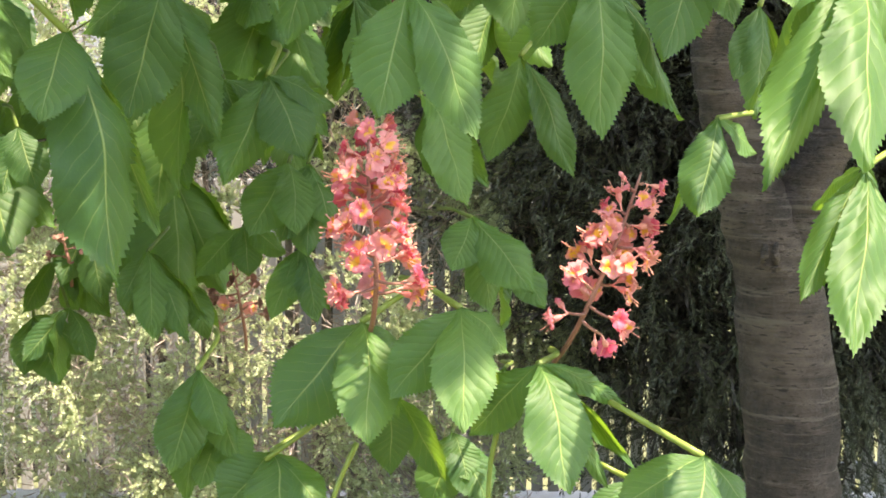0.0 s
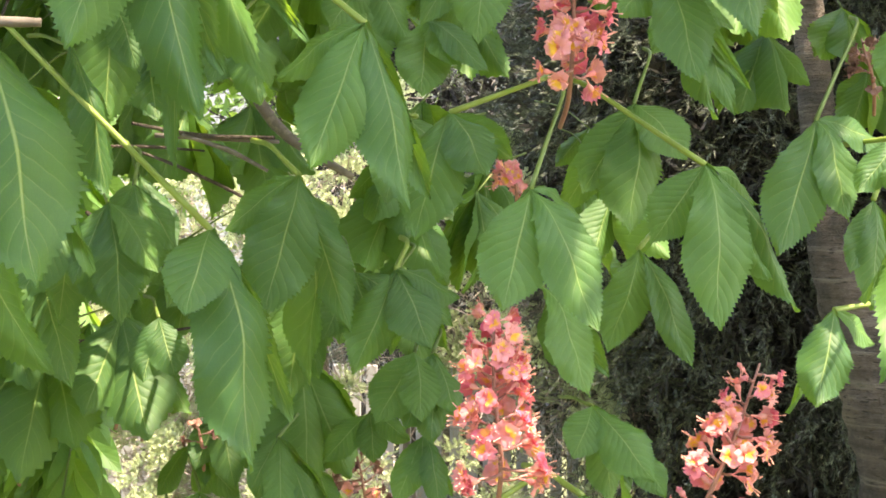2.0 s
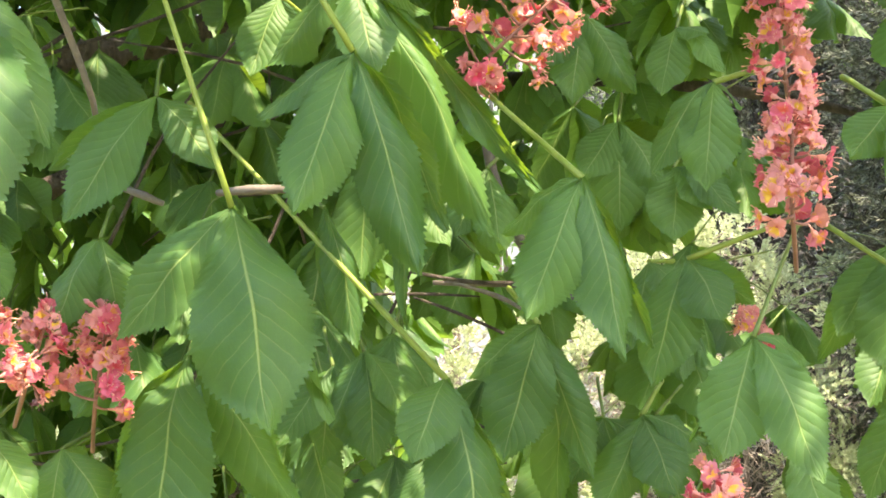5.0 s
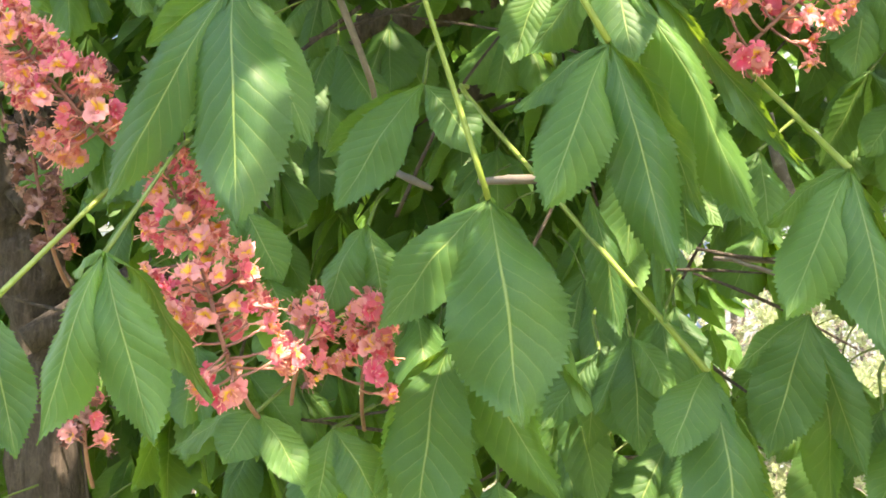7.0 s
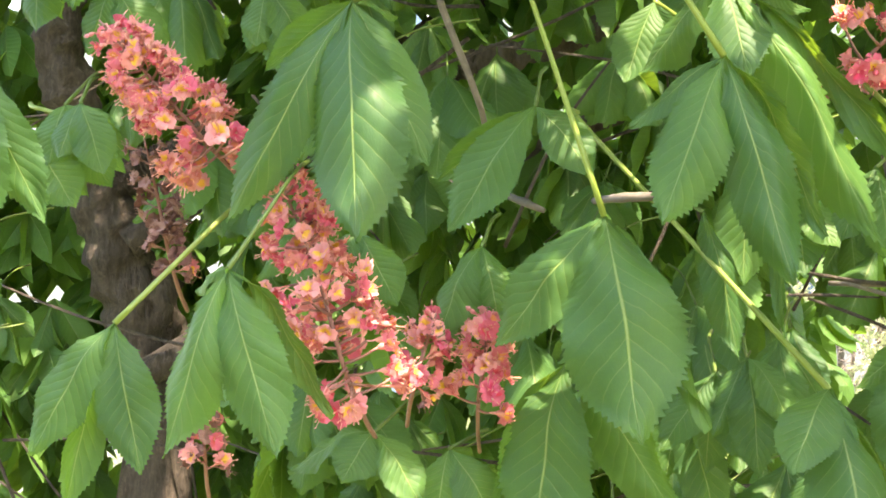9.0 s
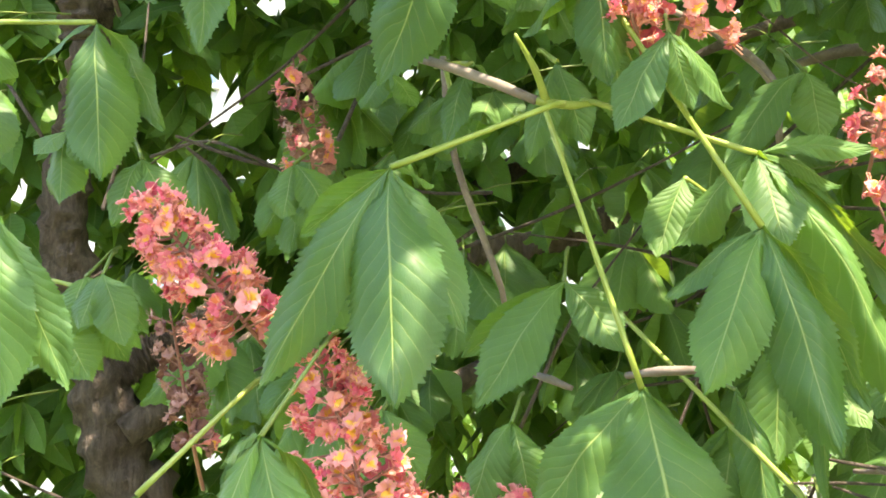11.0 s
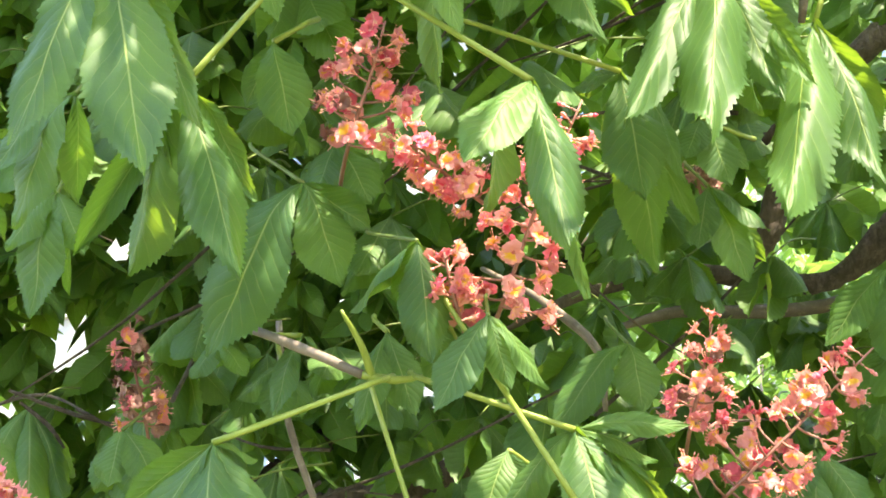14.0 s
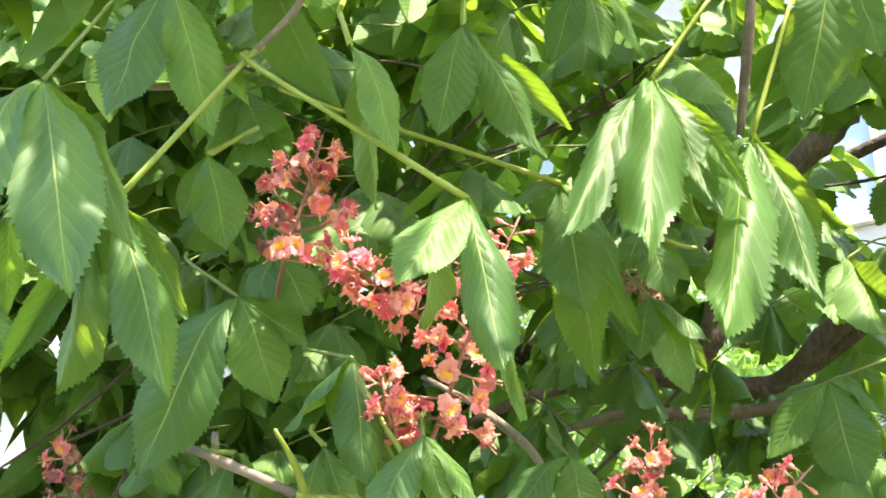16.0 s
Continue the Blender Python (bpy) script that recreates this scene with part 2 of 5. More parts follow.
def tube(bm, points, radii, n=10, sides=8, wobble=0.0, mat=0, lump=6.0):
    """A tapering limb along a smooth line, closed at both ends, uneven by wobble."""
    line = spline(points, n)
    rings = []
    side = None
    for j, c in enumerate(line):
        way = (line[min(j + 1, n)] - line[max(j - 1, 0)]).normalized()
        side = way.orthogonal() if side is None else (side - way * side.dot(way))
        side.normalize()
        other = way.cross(side)
        s = j / n * (len(radii) - 1)
        i = min(int(s), len(radii) - 2)
        r = radii[i] + (radii[i + 1] - radii[i]) * (s - i)
        ring = []
        for k in range(sides):
            a = 2 * math.pi * k / sides
            d = math.cos(a) * side + math.sin(a) * other
            q = r * (1 + wobble * noise.noise((c + d * r) * lump / max(r * 6, 0.02)))
            if wobble > 0.3:
                p = c + d * r
                q += r * wobble * 0.30 * noise.noise(Vector((p.x * 70, p.y * 70, p.z * 26)))
            ring.append(bm.verts.new(c + d * q))
        rings.append(ring)
    for a, b in zip(rings, rings[1:]):
        for k in range(sides):
            f = bm.faces.new((a[k], a[(k + 1) % sides], b[(k + 1) % sides], b[k]))
            f.material_index = mat
    for ring in (rings[0][::-1], rings[-1]):
        bm.faces.new(ring).material_index = mat


def limb(name, points, radii, material, parent, n=10, sides=8, wobble=0.0, label=""):
    bm = bmesh.new()
    tube(bm, points, radii, n, sides, wobble)
    return part(name, bm, material, parent, label)


def blade_outline(s):
    """Half width of a leaflet, 0 to 0.5, at s of its length: wedge-shaped base, widest past the middle, drawn out to a point."""
    return float(np.interp(s, (0, 0.06, 0.15, 0.25, 0.35, 0.45, 0.53, 0.61, 0.69, 0.77, 0.84, 0.905, 0.955, 1),
                           (0.012, 0.066, 0.180, 0.305, 0.410, 0.472, 0.497, 0.492, 0.445, 0.355, 0.250, 0.145, 0.065, 0.0)))


def blade_mesh(name, seed, arch, fold, n=72, m=5, curl=0.0):
    """A leaflet of length 1 along y and width 1 along x: toothed edge, pleated between the veins, arched from base to tip."""
    bm = bmesh.new()
    uv = bm.loops.layers.uv.new("blade")
    at = {}
    grid = []
    rings = [0] + [(k / (m - 1)) ** 0.9 * 0.91 for k in range(1, m)] + [1.0]
    for j in range(n + 1):
        s = j / n
        w = max(blade_outline(s), 0.012 if j < n else 0.002)
        row = []
        for i in range(-m, m + 1):
            u = math.copysign(rings[abs(i)], i)
            x, y = u * w, s
            if abs(i) == m and 0 < j < n:
                big = 0.098 if j % 2 else -0.026
                big *= 0.35 + 1.5 * abs(noise.noise(Vector((j * 0.9, u * 3, seed))))
                x += math.copysign(big, u) * min(1.0, 4 * w)
                y += 0.016 if j % 2 else 0.0
            x += 0.022 * noise.noise(Vector((s * 3, seed, 5.0)))
            pleat = 0.0019 * math.sin(2 * math.pi * 12.5 * (s - 0.19 * abs(u) ** 0.85)) * min(1, 3 * abs(u)) * min(1.0, 3 * w)
            z = arch * 6.75 * s * (1 - s) ** 2 + curl * s * s * (s - 1) * 2 - fold * u * u * w * 1.2 + 0.25 * fold * abs(u) * w + pleat
            z += 0.05 * w * 2 * noise.noise(Vector((u * 1.4, s * 3.2, seed))) + (0.012 + 0.012 * (seed % 3)) * abs(u) ** 2 * math.sin(s * (11 + 2.3 * (seed % 4)) + seed * 2 + 2 * u)
            v = bm.verts.new((x * 0.94, y, z))
            at[v] = ((u + 1) / 2, s)
            row.append(v)
        grid.append(row)
    for a, b in zip(grid, grid[1:]):
        for i in range(2 * m):
            f = bm.faces.new((a[i], a[i + 1], b[i + 1], b[i]))
            for loop in f.loops:
                loop[uv].uv = at[loop.vert]
    me = bpy.data.meshes.new(name)
    bm.to_mesh(me)
    bm.free()
    me.shade_smooth()
    return me


SMALL = [blade_mesh("leaflet", k + 30, 0.02 + 0.02 * (k % 3), 0.25 + 0.15 * (k % 3), 30, 3) for k in range(8)]
for me in SMALL:
    me.materials.append(FILL)
BLADES = [blade_mesh("leaflet", k, 0.045 + 0.025 * (k % 4), 0.05 + 0.09 * (k % 3), curl=0.05 * (k % 2)) for k in range(10)]
for me in BLADES:
    me.materials.append(LEAF)


def blade_pose(hub, tip, width, normal, twist):
    """Places a unit leaflet from hub to tip, facing normal as far as it can, turned about its own length by twist."""
    hub, tip = Vector(hub), Vector(tip)
    along = tip - hub
    size = along.length
    along.normalize()
    up = Vector(normal) - along * Vector(normal).dot(along)
    up.normalize()
    up.rotate(Matrix.Rotation(radians(twist), 3, along))
    m = Matrix((along.cross(up), along, up)).transposed().to_4x4()
    return Matrix.Translation(hub) @ m @ Matrix.Diagonal((width, size, size, 1))


leaf_count = 0


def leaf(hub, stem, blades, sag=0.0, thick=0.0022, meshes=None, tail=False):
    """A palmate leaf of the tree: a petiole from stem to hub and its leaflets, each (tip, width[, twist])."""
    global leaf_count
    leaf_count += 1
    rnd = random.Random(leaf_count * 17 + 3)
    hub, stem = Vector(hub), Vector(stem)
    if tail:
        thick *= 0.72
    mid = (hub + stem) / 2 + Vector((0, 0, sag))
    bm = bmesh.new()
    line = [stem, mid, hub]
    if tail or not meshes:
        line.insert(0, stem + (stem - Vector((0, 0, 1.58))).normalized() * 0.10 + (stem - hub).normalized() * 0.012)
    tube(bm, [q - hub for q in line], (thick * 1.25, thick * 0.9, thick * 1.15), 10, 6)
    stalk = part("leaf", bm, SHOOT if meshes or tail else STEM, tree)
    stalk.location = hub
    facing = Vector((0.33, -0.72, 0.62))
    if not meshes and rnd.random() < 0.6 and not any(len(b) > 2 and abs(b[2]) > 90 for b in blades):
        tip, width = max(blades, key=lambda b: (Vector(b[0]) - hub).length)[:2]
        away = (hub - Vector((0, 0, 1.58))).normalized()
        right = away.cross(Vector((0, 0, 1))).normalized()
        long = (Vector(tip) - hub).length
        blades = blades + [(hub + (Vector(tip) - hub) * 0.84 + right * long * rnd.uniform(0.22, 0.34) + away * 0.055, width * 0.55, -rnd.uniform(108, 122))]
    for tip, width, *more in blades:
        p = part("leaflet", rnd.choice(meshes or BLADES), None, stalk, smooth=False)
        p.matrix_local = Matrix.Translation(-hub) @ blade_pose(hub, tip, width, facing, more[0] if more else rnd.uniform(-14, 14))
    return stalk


def wild_leaf(hub, stem, size, rnd, aim):
    """A leaf of the tree with hanging leaflets spread round the stalk's end."""
    hub, stem = Vector(hub), Vector(stem)
    aim = Vector((aim[0], aim[1], 0)).normalized()
    side = Vector((aim.y, -aim.x, 0))
    blades = []
    for k, (turn, long) in enumerate(((0, 1.0), (42, 0.9), (-42, 0.9), (88, 0.62), (-88, 0.62))):
        a = radians(turn + rnd.uniform(-10, 10))
        drop = rnd.uniform(0.9, 1.9)
        d = (aim * math.cos(a) + side * math.sin(a) + Vector((0, 0, -drop))).normalized() * size * long * rnd.uniform(0.88, 1.1)
        blades.append((hub + d, size * long * rnd.uniform(0.42, 0.5), rnd.uniform(-25, 25) if rnd.random() > 0.25 else rnd.choice((-1, 1)) * rnd.uniform(95, 140)))
    return leaf(hub, stem, blades, 0.01, 0.0011, SMALL)


tree = thing("horse_chestnut_tree", "red horse chestnut tree hung with palmate leaves and pink flower panicles", "tree")


def flower_mesh(seed, bud=False):
    """One flower facing +z: stalk, tubular calyx, spoon-shaped petals and long curved stamens. Slots: petal, calyx, stamen."""
    rnd = random.Random(seed)
    bm = bmesh.new()
    uv = bm.loops.layers.uv.new("blade")
    tube(bm, [(0, 0, -0.008), (0.0006, 0, -0.004), (0, 0, 0)], (0.0007, 0.0007, 0.0012), 3, 5, mat=1)
    long = 0.0075 if not bud else 0.008
    tube(bm, [(0, 0, 0), (0, 0, long * 0.5), (0, 0, long)], (0.0014, 0.0028, 0.0024 if not bud else 0.0008), 4, 7, mat=1)
    if bud:
        tube(bm, [(0, 0, 0.006), (0, 0, 0.009), (0, 0, 0.0125)], (0.0018, 0.0028, 0.0006), 4, 7)
    for k in range(0 if bud else 5):
        turn = 2 * math.pi * k / 5 + rnd.uniform(-0.2, 0.2)
        lean = rnd.uniform(0.3, 0.85) if k not in (0, 1) else rnd.uniform(0.2, 0.6)
        size, wide = rnd.uniform(0.0092, 0.0118), rnd.uniform(0.0100, 0.0124)
        grid = []
        for j in range(5):
            s = j / 4
            w = wide * float(np.interp(s, (0, 0.25, 0.5, 0.75, 1), (0.25, 0.50, 0.85, 1.0, 0.70))) * 0.5
            row = []
            for i in range(-2, 3):
                u = i / 2
                out = size * (s * math.sin(lean) + 0.45 * s * s * s * math.cos(lean))
                up = size * (s * math.cos(lean) - 0.38 * s * s * s * math.sin(lean)) + long * 0.7 + wide * 0.22 * u * u * (1 - s)
                up += 0.0021 * s * math.sin(7 * u + 4 * s + seed + 2 * k) - 0.0022 * max(0, s - 0.7) * (1 + 2 * u * u)
                x, y = out * math.cos(turn) - u * w * math.sin(turn), out * math.sin(turn) + u * w * math.cos(turn)
                row.append((bm.verts.new((x, y, up)), (1.0 if k in (0, 1) else 0.3 * rnd.random(), s)))
            grid.append(row)
        for a, b in zip(grid, grid[1:]):
            for i in range(4):
                four = (a[i], a[i + 1], b[i + 1], b[i])
                f = bm.faces.new([q[0] for q in four])
                for loop, q in zip(f.loops, four):
                    loop[uv].uv = q[1]
    for k in range(0 if bud else 5):
        a, r = rnd.uniform(0, 6.3), rnd.uniform(0.003, 0.008)
        d = Vector((math.cos(a), math.sin(a), 0))
        top = rnd.uniform(0.013, 0.0185)
        end = d * r * 1.6 + Vector((0, 0, top))
        tube(bm, [(0, 0, long * 0.6), d * r * 0.9 + Vector((0, 0, top * 0.6)), end], (0.0005, 0.0004, 0.00035), 4, 3, mat=2)
        tube(bm, [end, end + d * 0.0008 + Vector((0, 0, 0.0012)), end + d * 0.001 + Vector((0, 0, 0.0022))], (0.0005, 0.0007, 0.0003), 2, 4, mat=2)
    me = bpy.data.meshes.new("flower")
    bm.to_mesh(me)
    bm.free()
    me.shade_smooth()
    return me


FLOWERS = [flower_mesh(k) for k in range(8)]
BUDS = [flower_mesh(k + 40, True) for k in range(2)]
OLD = [m.copy() for m in FLOWERS[:4]]
for me in FLOWERS + BUDS:
    for m in (PETAL, CALYX, STAMEN):
        me.materials.append(m)
for me in OLD:
    for m in (FADED, FADED, FADED):
        me.materials.append(m)
panicle_count = 0


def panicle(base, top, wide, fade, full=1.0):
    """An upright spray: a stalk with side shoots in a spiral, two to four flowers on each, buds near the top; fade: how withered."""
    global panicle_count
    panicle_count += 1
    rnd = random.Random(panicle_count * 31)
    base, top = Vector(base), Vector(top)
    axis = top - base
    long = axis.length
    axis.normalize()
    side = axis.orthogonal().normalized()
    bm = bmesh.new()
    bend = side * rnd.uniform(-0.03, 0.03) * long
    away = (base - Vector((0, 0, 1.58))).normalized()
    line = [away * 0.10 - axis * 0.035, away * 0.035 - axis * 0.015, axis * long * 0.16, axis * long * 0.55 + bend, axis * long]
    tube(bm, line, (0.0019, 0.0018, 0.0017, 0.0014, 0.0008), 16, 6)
    spots = []
    shoots = max(4, int(full * long / 0.0044))
    for k in range(shoots):
        s = (k + 0.3) / shoots
        a = k * 2.4 + rnd.uniform(-0.4, 0.4)
        out = Matrix.Rotation(a, 3, axis) @ side
        reach = wide * 0.5 * (0.92 - 0.62 * s * s) * rnd.uniform(0.6, 1.0)
        root = axis * long * s * 0.97 + bend * 4 * s * (1 - s)
        way = (out + axis * (rnd.uniform(-0.05, 0.5) if s > 0.16 else rnd.uniform(-0.35, 0.25))).normalized()
        fork = root + way * max(reach - 0.010, 0.004)
        tube(bm, [root, (root + fork) / 2 - axis * 0.001, fork], (0.0012, 0.0011, 0.0009), 3, 5)
        for j in range(rnd.choice((2, 2, 3)) if s < 0.85 else 1):
            d = (way + 0.75 * Vector((rnd.uniform(-1, 1), rnd.uniform(-1, 1), rnd.uniform(-0.7, 0.9)))).normalized()
            spots.append((fork - way * rnd.uniform(0, 0.35) * reach * 0.6 * (j > 0) + d * 0.006, d, s))
    spray = part("flower_panicle", bm, RACHIS, tree)
    spray.location = base
    for at, way, s in spots:
        if rnd.random() < fade * 0.35:
            continue
        meshes = OLD if rnd.random() < fade * 1.2 else BUDS if rnd.random() < (0.06 + 0.35 * (s > 0.9)) else FLOWERS
        f = part("flower", rnd.choice(meshes), None, spray, smooth=False)
        size = rnd.uniform(0.74, 0.98) * (0.8 if meshes is OLD else 1) * (1 - 0.2 * s)
        turn = way.to_track_quat("Z", "Y").to_matrix().to_4x4() @ Matrix.Rotation(rnd.uniform(0, 6.3), 4, "Z")
        f.matrix_local = Matrix.Translation(at) @ turn @ Matrix.Diagonal((size, size, size, 1))
    return spray

# ---- the tree's wood ----
limb("trunk", [(-1.616, 1.652, -0.080), (-1.646, 1.642, 0.400), (-1.676, 1.632, 1.561), (-1.687, 1.598, 1.661), (-1.704, 1.533, 1.862), (-1.721, 1.468, 2.063), (-1.671, 1.450, 2.264), (-1.642, 1.435, 2.398)], (0.0718, 0.0585, 0.0532, 0.0498, 0.0446, 0.0360, 0.0326, 0.0309), BARK, tree, 110, 32, 0.45)
limb("branch", [(-0.754, 1.095, 2.029), (-0.756, 1.118, 1.937), (-0.745, 1.182, 1.820), (-0.790, 1.265, 1.765)], (0.0032, 0.0037, 0.0032, 0.0018), TWIG, tree, 12, 8, 0.18)
limb("branch", [(-0.681, 0.925, 1.968), (-0.590, 0.901, 1.924), (-0.543, 0.915, 1.899)], (0.0034, 0.0041, 0.0035), TWIG, tree, 12, 8, 0.18)
limb("branch", [(-0.543, 0.915, 1.899), (-0.523, 0.930, 1.896), (-0.506, 0.942, 1.899)], (0.0034, 0.0033, 0.0017), STEM, tree, 12, 8, 0.18)
limb("shoot", [(-0.537, 0.919, 1.899), (-0.535, 0.900, 1.918), (-0.538, 0.878, 1.938)], (0.0034, 0.0028, 0.0012), STEM, tree, 10, 8, 0.1)
limb("shoot", [(-0.496, 1.000, 1.920), (-0.491, 0.958, 1.939), (-0.485, 0.927, 1.966)], (0.0024, 0.0020, 0.0009), STEM, tree, 10, 8, 0.1)
limb("branch", [(-0.621, 1.256, 2.109), (-0.550, 1.256, 2.059), (-0.494, 1.249, 2.001), (-0.495, 1.263, 1.944)], (0.0027, 0.0036, 0.0031, 0.0018), TWIG, tree, 12, 8, 0.18)
limb("branch", [(-0.522, 1.009, 1.706), (-0.489, 0.994, 1.705), (-0.461, 1.000, 1.705)], (0.0028, 0.0037, 0.0032), TWIG, tree, 12, 8, 0.18)
limb("branch", [(-0.664, 1.096, 1.728), (-0.626, 1.073, 1.716), (-0.607, 1.074, 1.708)], (0.0028, 0.0037, 0.0023), TWIG, tree, 12, 8, 0.18)
limb("branch", [(-0.436, 1.405, 1.797), (-0.426, 1.407, 1.748), (-0.405, 1.411, 1.699), (-0.370, 1.416, 1.654), (-0.309, 1.424, 1.616)], (0.0053, 0.0066, 0.0060, 0.0055, 0.0031), TWIG, tree, 12, 8, 0.18)
limb("branch", [(-0.533, 1.448, 1.671), (-0.466, 1.456, 1.659), (-0.393, 1.464, 1.657)], (0.0016, 0.0025, 0.0018), BARK, tree, 12, 8, 0.18)
limb("branch", [(-0.471, 1.405, 1.656), (-0.428, 1.410, 1.642), (-0.390, 1.415, 1.622)], (0.0016, 0.0027, 0.0015), TWIG, tree, 12, 8, 0.18)
limb("branch", [(-0.514, 1.464, 1.660), (-0.449, 1.464, 1.657), (-0.389, 1.465, 1.653)], (0.0025, 0.0033, 0.0019), TWIG, tree, 12, 8, 0.18)
limb("branch", [(-0.814, 1.658, 2.182), (-0.742, 1.682, 2.216), (-0.659, 1.715, 2.243), (-0.592, 1.747, 2.254), (-0.502, 1.799, 2.248), (-0.432, 1.841, 2.241), (-0.383, 1.859, 2.263), (-0.279, 1.887, 2.324)], (0.0028, 0.0067, 0.0096, 0.0119, 0.0126, 0.0133, 0.0148, 0.0114), BARK, tree, 36, 12, 0.32)
limb("branch", [(-0.735, 1.811, 2.213), (-0.634, 1.854, 2.240), (-0.552, 1.900, 2.239), (-0.455, 1.950, 2.246), (-0.381, 1.977, 2.276)], (0.0035, 0.0094, 0.0101, 0.0101, 0.0076), TWIG, tree, 12, 8, 0.18)
limb("branch", [(-0.415, 1.516, 2.164), (-0.397, 1.513, 2.193), (-0.377, 1.502, 2.239), (-0.358, 1.488, 2.291), (-0.329, 1.463, 2.377)], (0.0066, 0.0150, 0.0137, 0.0112, 0.0061), BARK, tree, 36, 12, 0.32)
limb("branch", [(-0.394, 1.516, 2.303), (-0.338, 1.522, 2.349), (-0.262, 1.532, 2.405), (-0.218, 1.534, 2.447), (-0.147, 1.538, 2.510), (-0.072, 1.536, 2.591)], (0.0048, 0.0116, 0.0161, 0.0174, 0.0193, 0.0144), BARK, tree, 36, 12, 0.32)
limb("branch", [(-0.445, 1.834, 2.237), (-0.394, 1.850, 2.257), (-0.338, 1.856, 2.303), (-0.236, 1.871, 2.376), (-0.122, 1.897, 2.441)], (0.0044, 0.0133, 0.0163, 0.0185, 0.0140), BARK, tree, 36, 12, 0.32)
limb("branch", [(-0.255, 1.182, 2.250), (-0.241, 1.166, 2.296), (-0.229, 1.152, 2.335), (-0.209, 1.127, 2.401)], (0.0034, 0.0051, 0.0051, 0.0032), TWIG, tree, 12, 8, 0.18)
limb("branch", [(-0.551, 1.243, 2.059), (-0.512, 1.286, 2.013), (-0.516, 1.310, 1.958)], (0.0033, 0.0038, 0.0023), TWIG, tree, 12, 8, 0.18)
limb("branch", [(-1.289, 1.690, 1.990), (-1.219, 1.732, 1.997), (-1.147, 1.772, 2.011), (-1.061, 1.819, 2.031), (-0.965, 1.865, 2.071)], (0.0164, 0.0180, 0.0197, 0.0188, 0.0164), BARK, tree, 110, 32, 0.45)
limb("branch", [(-1.692, 1.546, 1.845), (-1.640, 1.575, 1.875), (-1.595, 1.601, 1.896), (-1.531, 1.628, 1.964)], (0.0343, 0.0257, 0.0206, 0.0120), BARK, tree, 110, 32, 0.45)
limb("branch", [(-1.023, 1.114, 1.984), (-0.969, 1.161, 1.952), (-0.925, 1.201, 1.919)], (0.0016, 0.0022, 0.0012), BARK, tree, 12, 8, 0.18)
limb("branch", [(-1.143, 1.134, 2.026), (-1.090, 1.178, 2.003), (-1.051, 1.209, 1.991)], (0.0018, 0.0028, 0.0016), BARK, tree, 12, 8, 0.18)
limb("branch", [(-1.135, 1.144, 2.014), (-1.112, 1.166, 1.990), (-1.099, 1.181, 1.966)], (0.0018, 0.0028, 0.0016), BARK, tree, 12, 8, 0.18)
limb("branch", [(-0.546, 1.345, 2.110), (-0.505, 1.390, 2.064), (-0.469, 1.423, 2.037)], (0.0010, 0.0013, 0.0009), BARK, tree, 12, 8, 0.18)
limb("branch", [(-0.269, 1.600, 2.388), (-0.226, 1.619, 2.393), (-0.183, 1.637, 2.402)], (0.0015, 0.0025, 0.0017), BARK, tree, 12, 8, 0.18)
limb("branch", [(-0.569, 1.434, 1.648), (-0.515, 1.456, 1.648), (-0.467, 1.477, 1.645)], (0.0013, 0.0018, 0.0009), BARK, tree, 12, 8, 0.18)
limb("branch", [(-0.531, 1.450, 1.645), (-0.489, 1.469, 1.628), (-0.441, 1.491, 1.604), (-0.383, 1.518, 1.569)], (0.0013, 0.0018, 0.0018, 0.0012), BARK, tree, 12, 8, 0.18)
limb("branch", [(-1.596, 1.374, 2.307), (-1.579, 1.346, 2.408), (-1.564, 1.314, 2.517), (-1.552, 1.286, 2.611)], (0.0328, 0.0295, 0.0278, 0.0246), BARK, tree, 110, 32, 0.45)
limb("branch", [(-1.592, 1.368, 2.330), (-1.552, 1.381, 2.362), (-1.493, 1.394, 2.425)], (0.0246, 0.0115, 0.0066), BARK, tree, 110, 32, 0.45)
limb("branch", [(-0.598, 0.746, 2.172), (-0.563, 0.764, 2.172), (-0.546, 0.772, 2.173), (-0.511, 0.783, 2.188)], (0.0022, 0.0029, 0.0029, 0.0017), TWIG, tree, 12, 8, 0.18)
limb("branch", [(-0.511, 0.783, 2.188), (-0.471, 0.787, 2.221), (-0.450, 0.782, 2.250)], (0.0019, 0.0029, 0.0020), TWIG, tree, 12, 8, 0.18)
limb("shoot", [(-0.187, 1.068, 1.234), (-0.18, 1.071, 1.254), (-0.168, 1.075, 1.28)], (0.0020, 0.0018, 0.0022), STEM, tree, 8, 6)
limb("shoot", [(-0.235, 1.092, 1.262), (-0.211, 1.095, 1.279), (-0.185, 1.098, 1.299)], (0.0020, 0.0018, 0.0022), STEM, tree, 8, 6)
limb("shoot", [(-0.076, 1.068, 1.234), (-0.074, 1.073, 1.266), (-0.069, 1.076, 1.29)], (0.0020, 0.0018, 0.0022), STEM, tree, 8, 6)

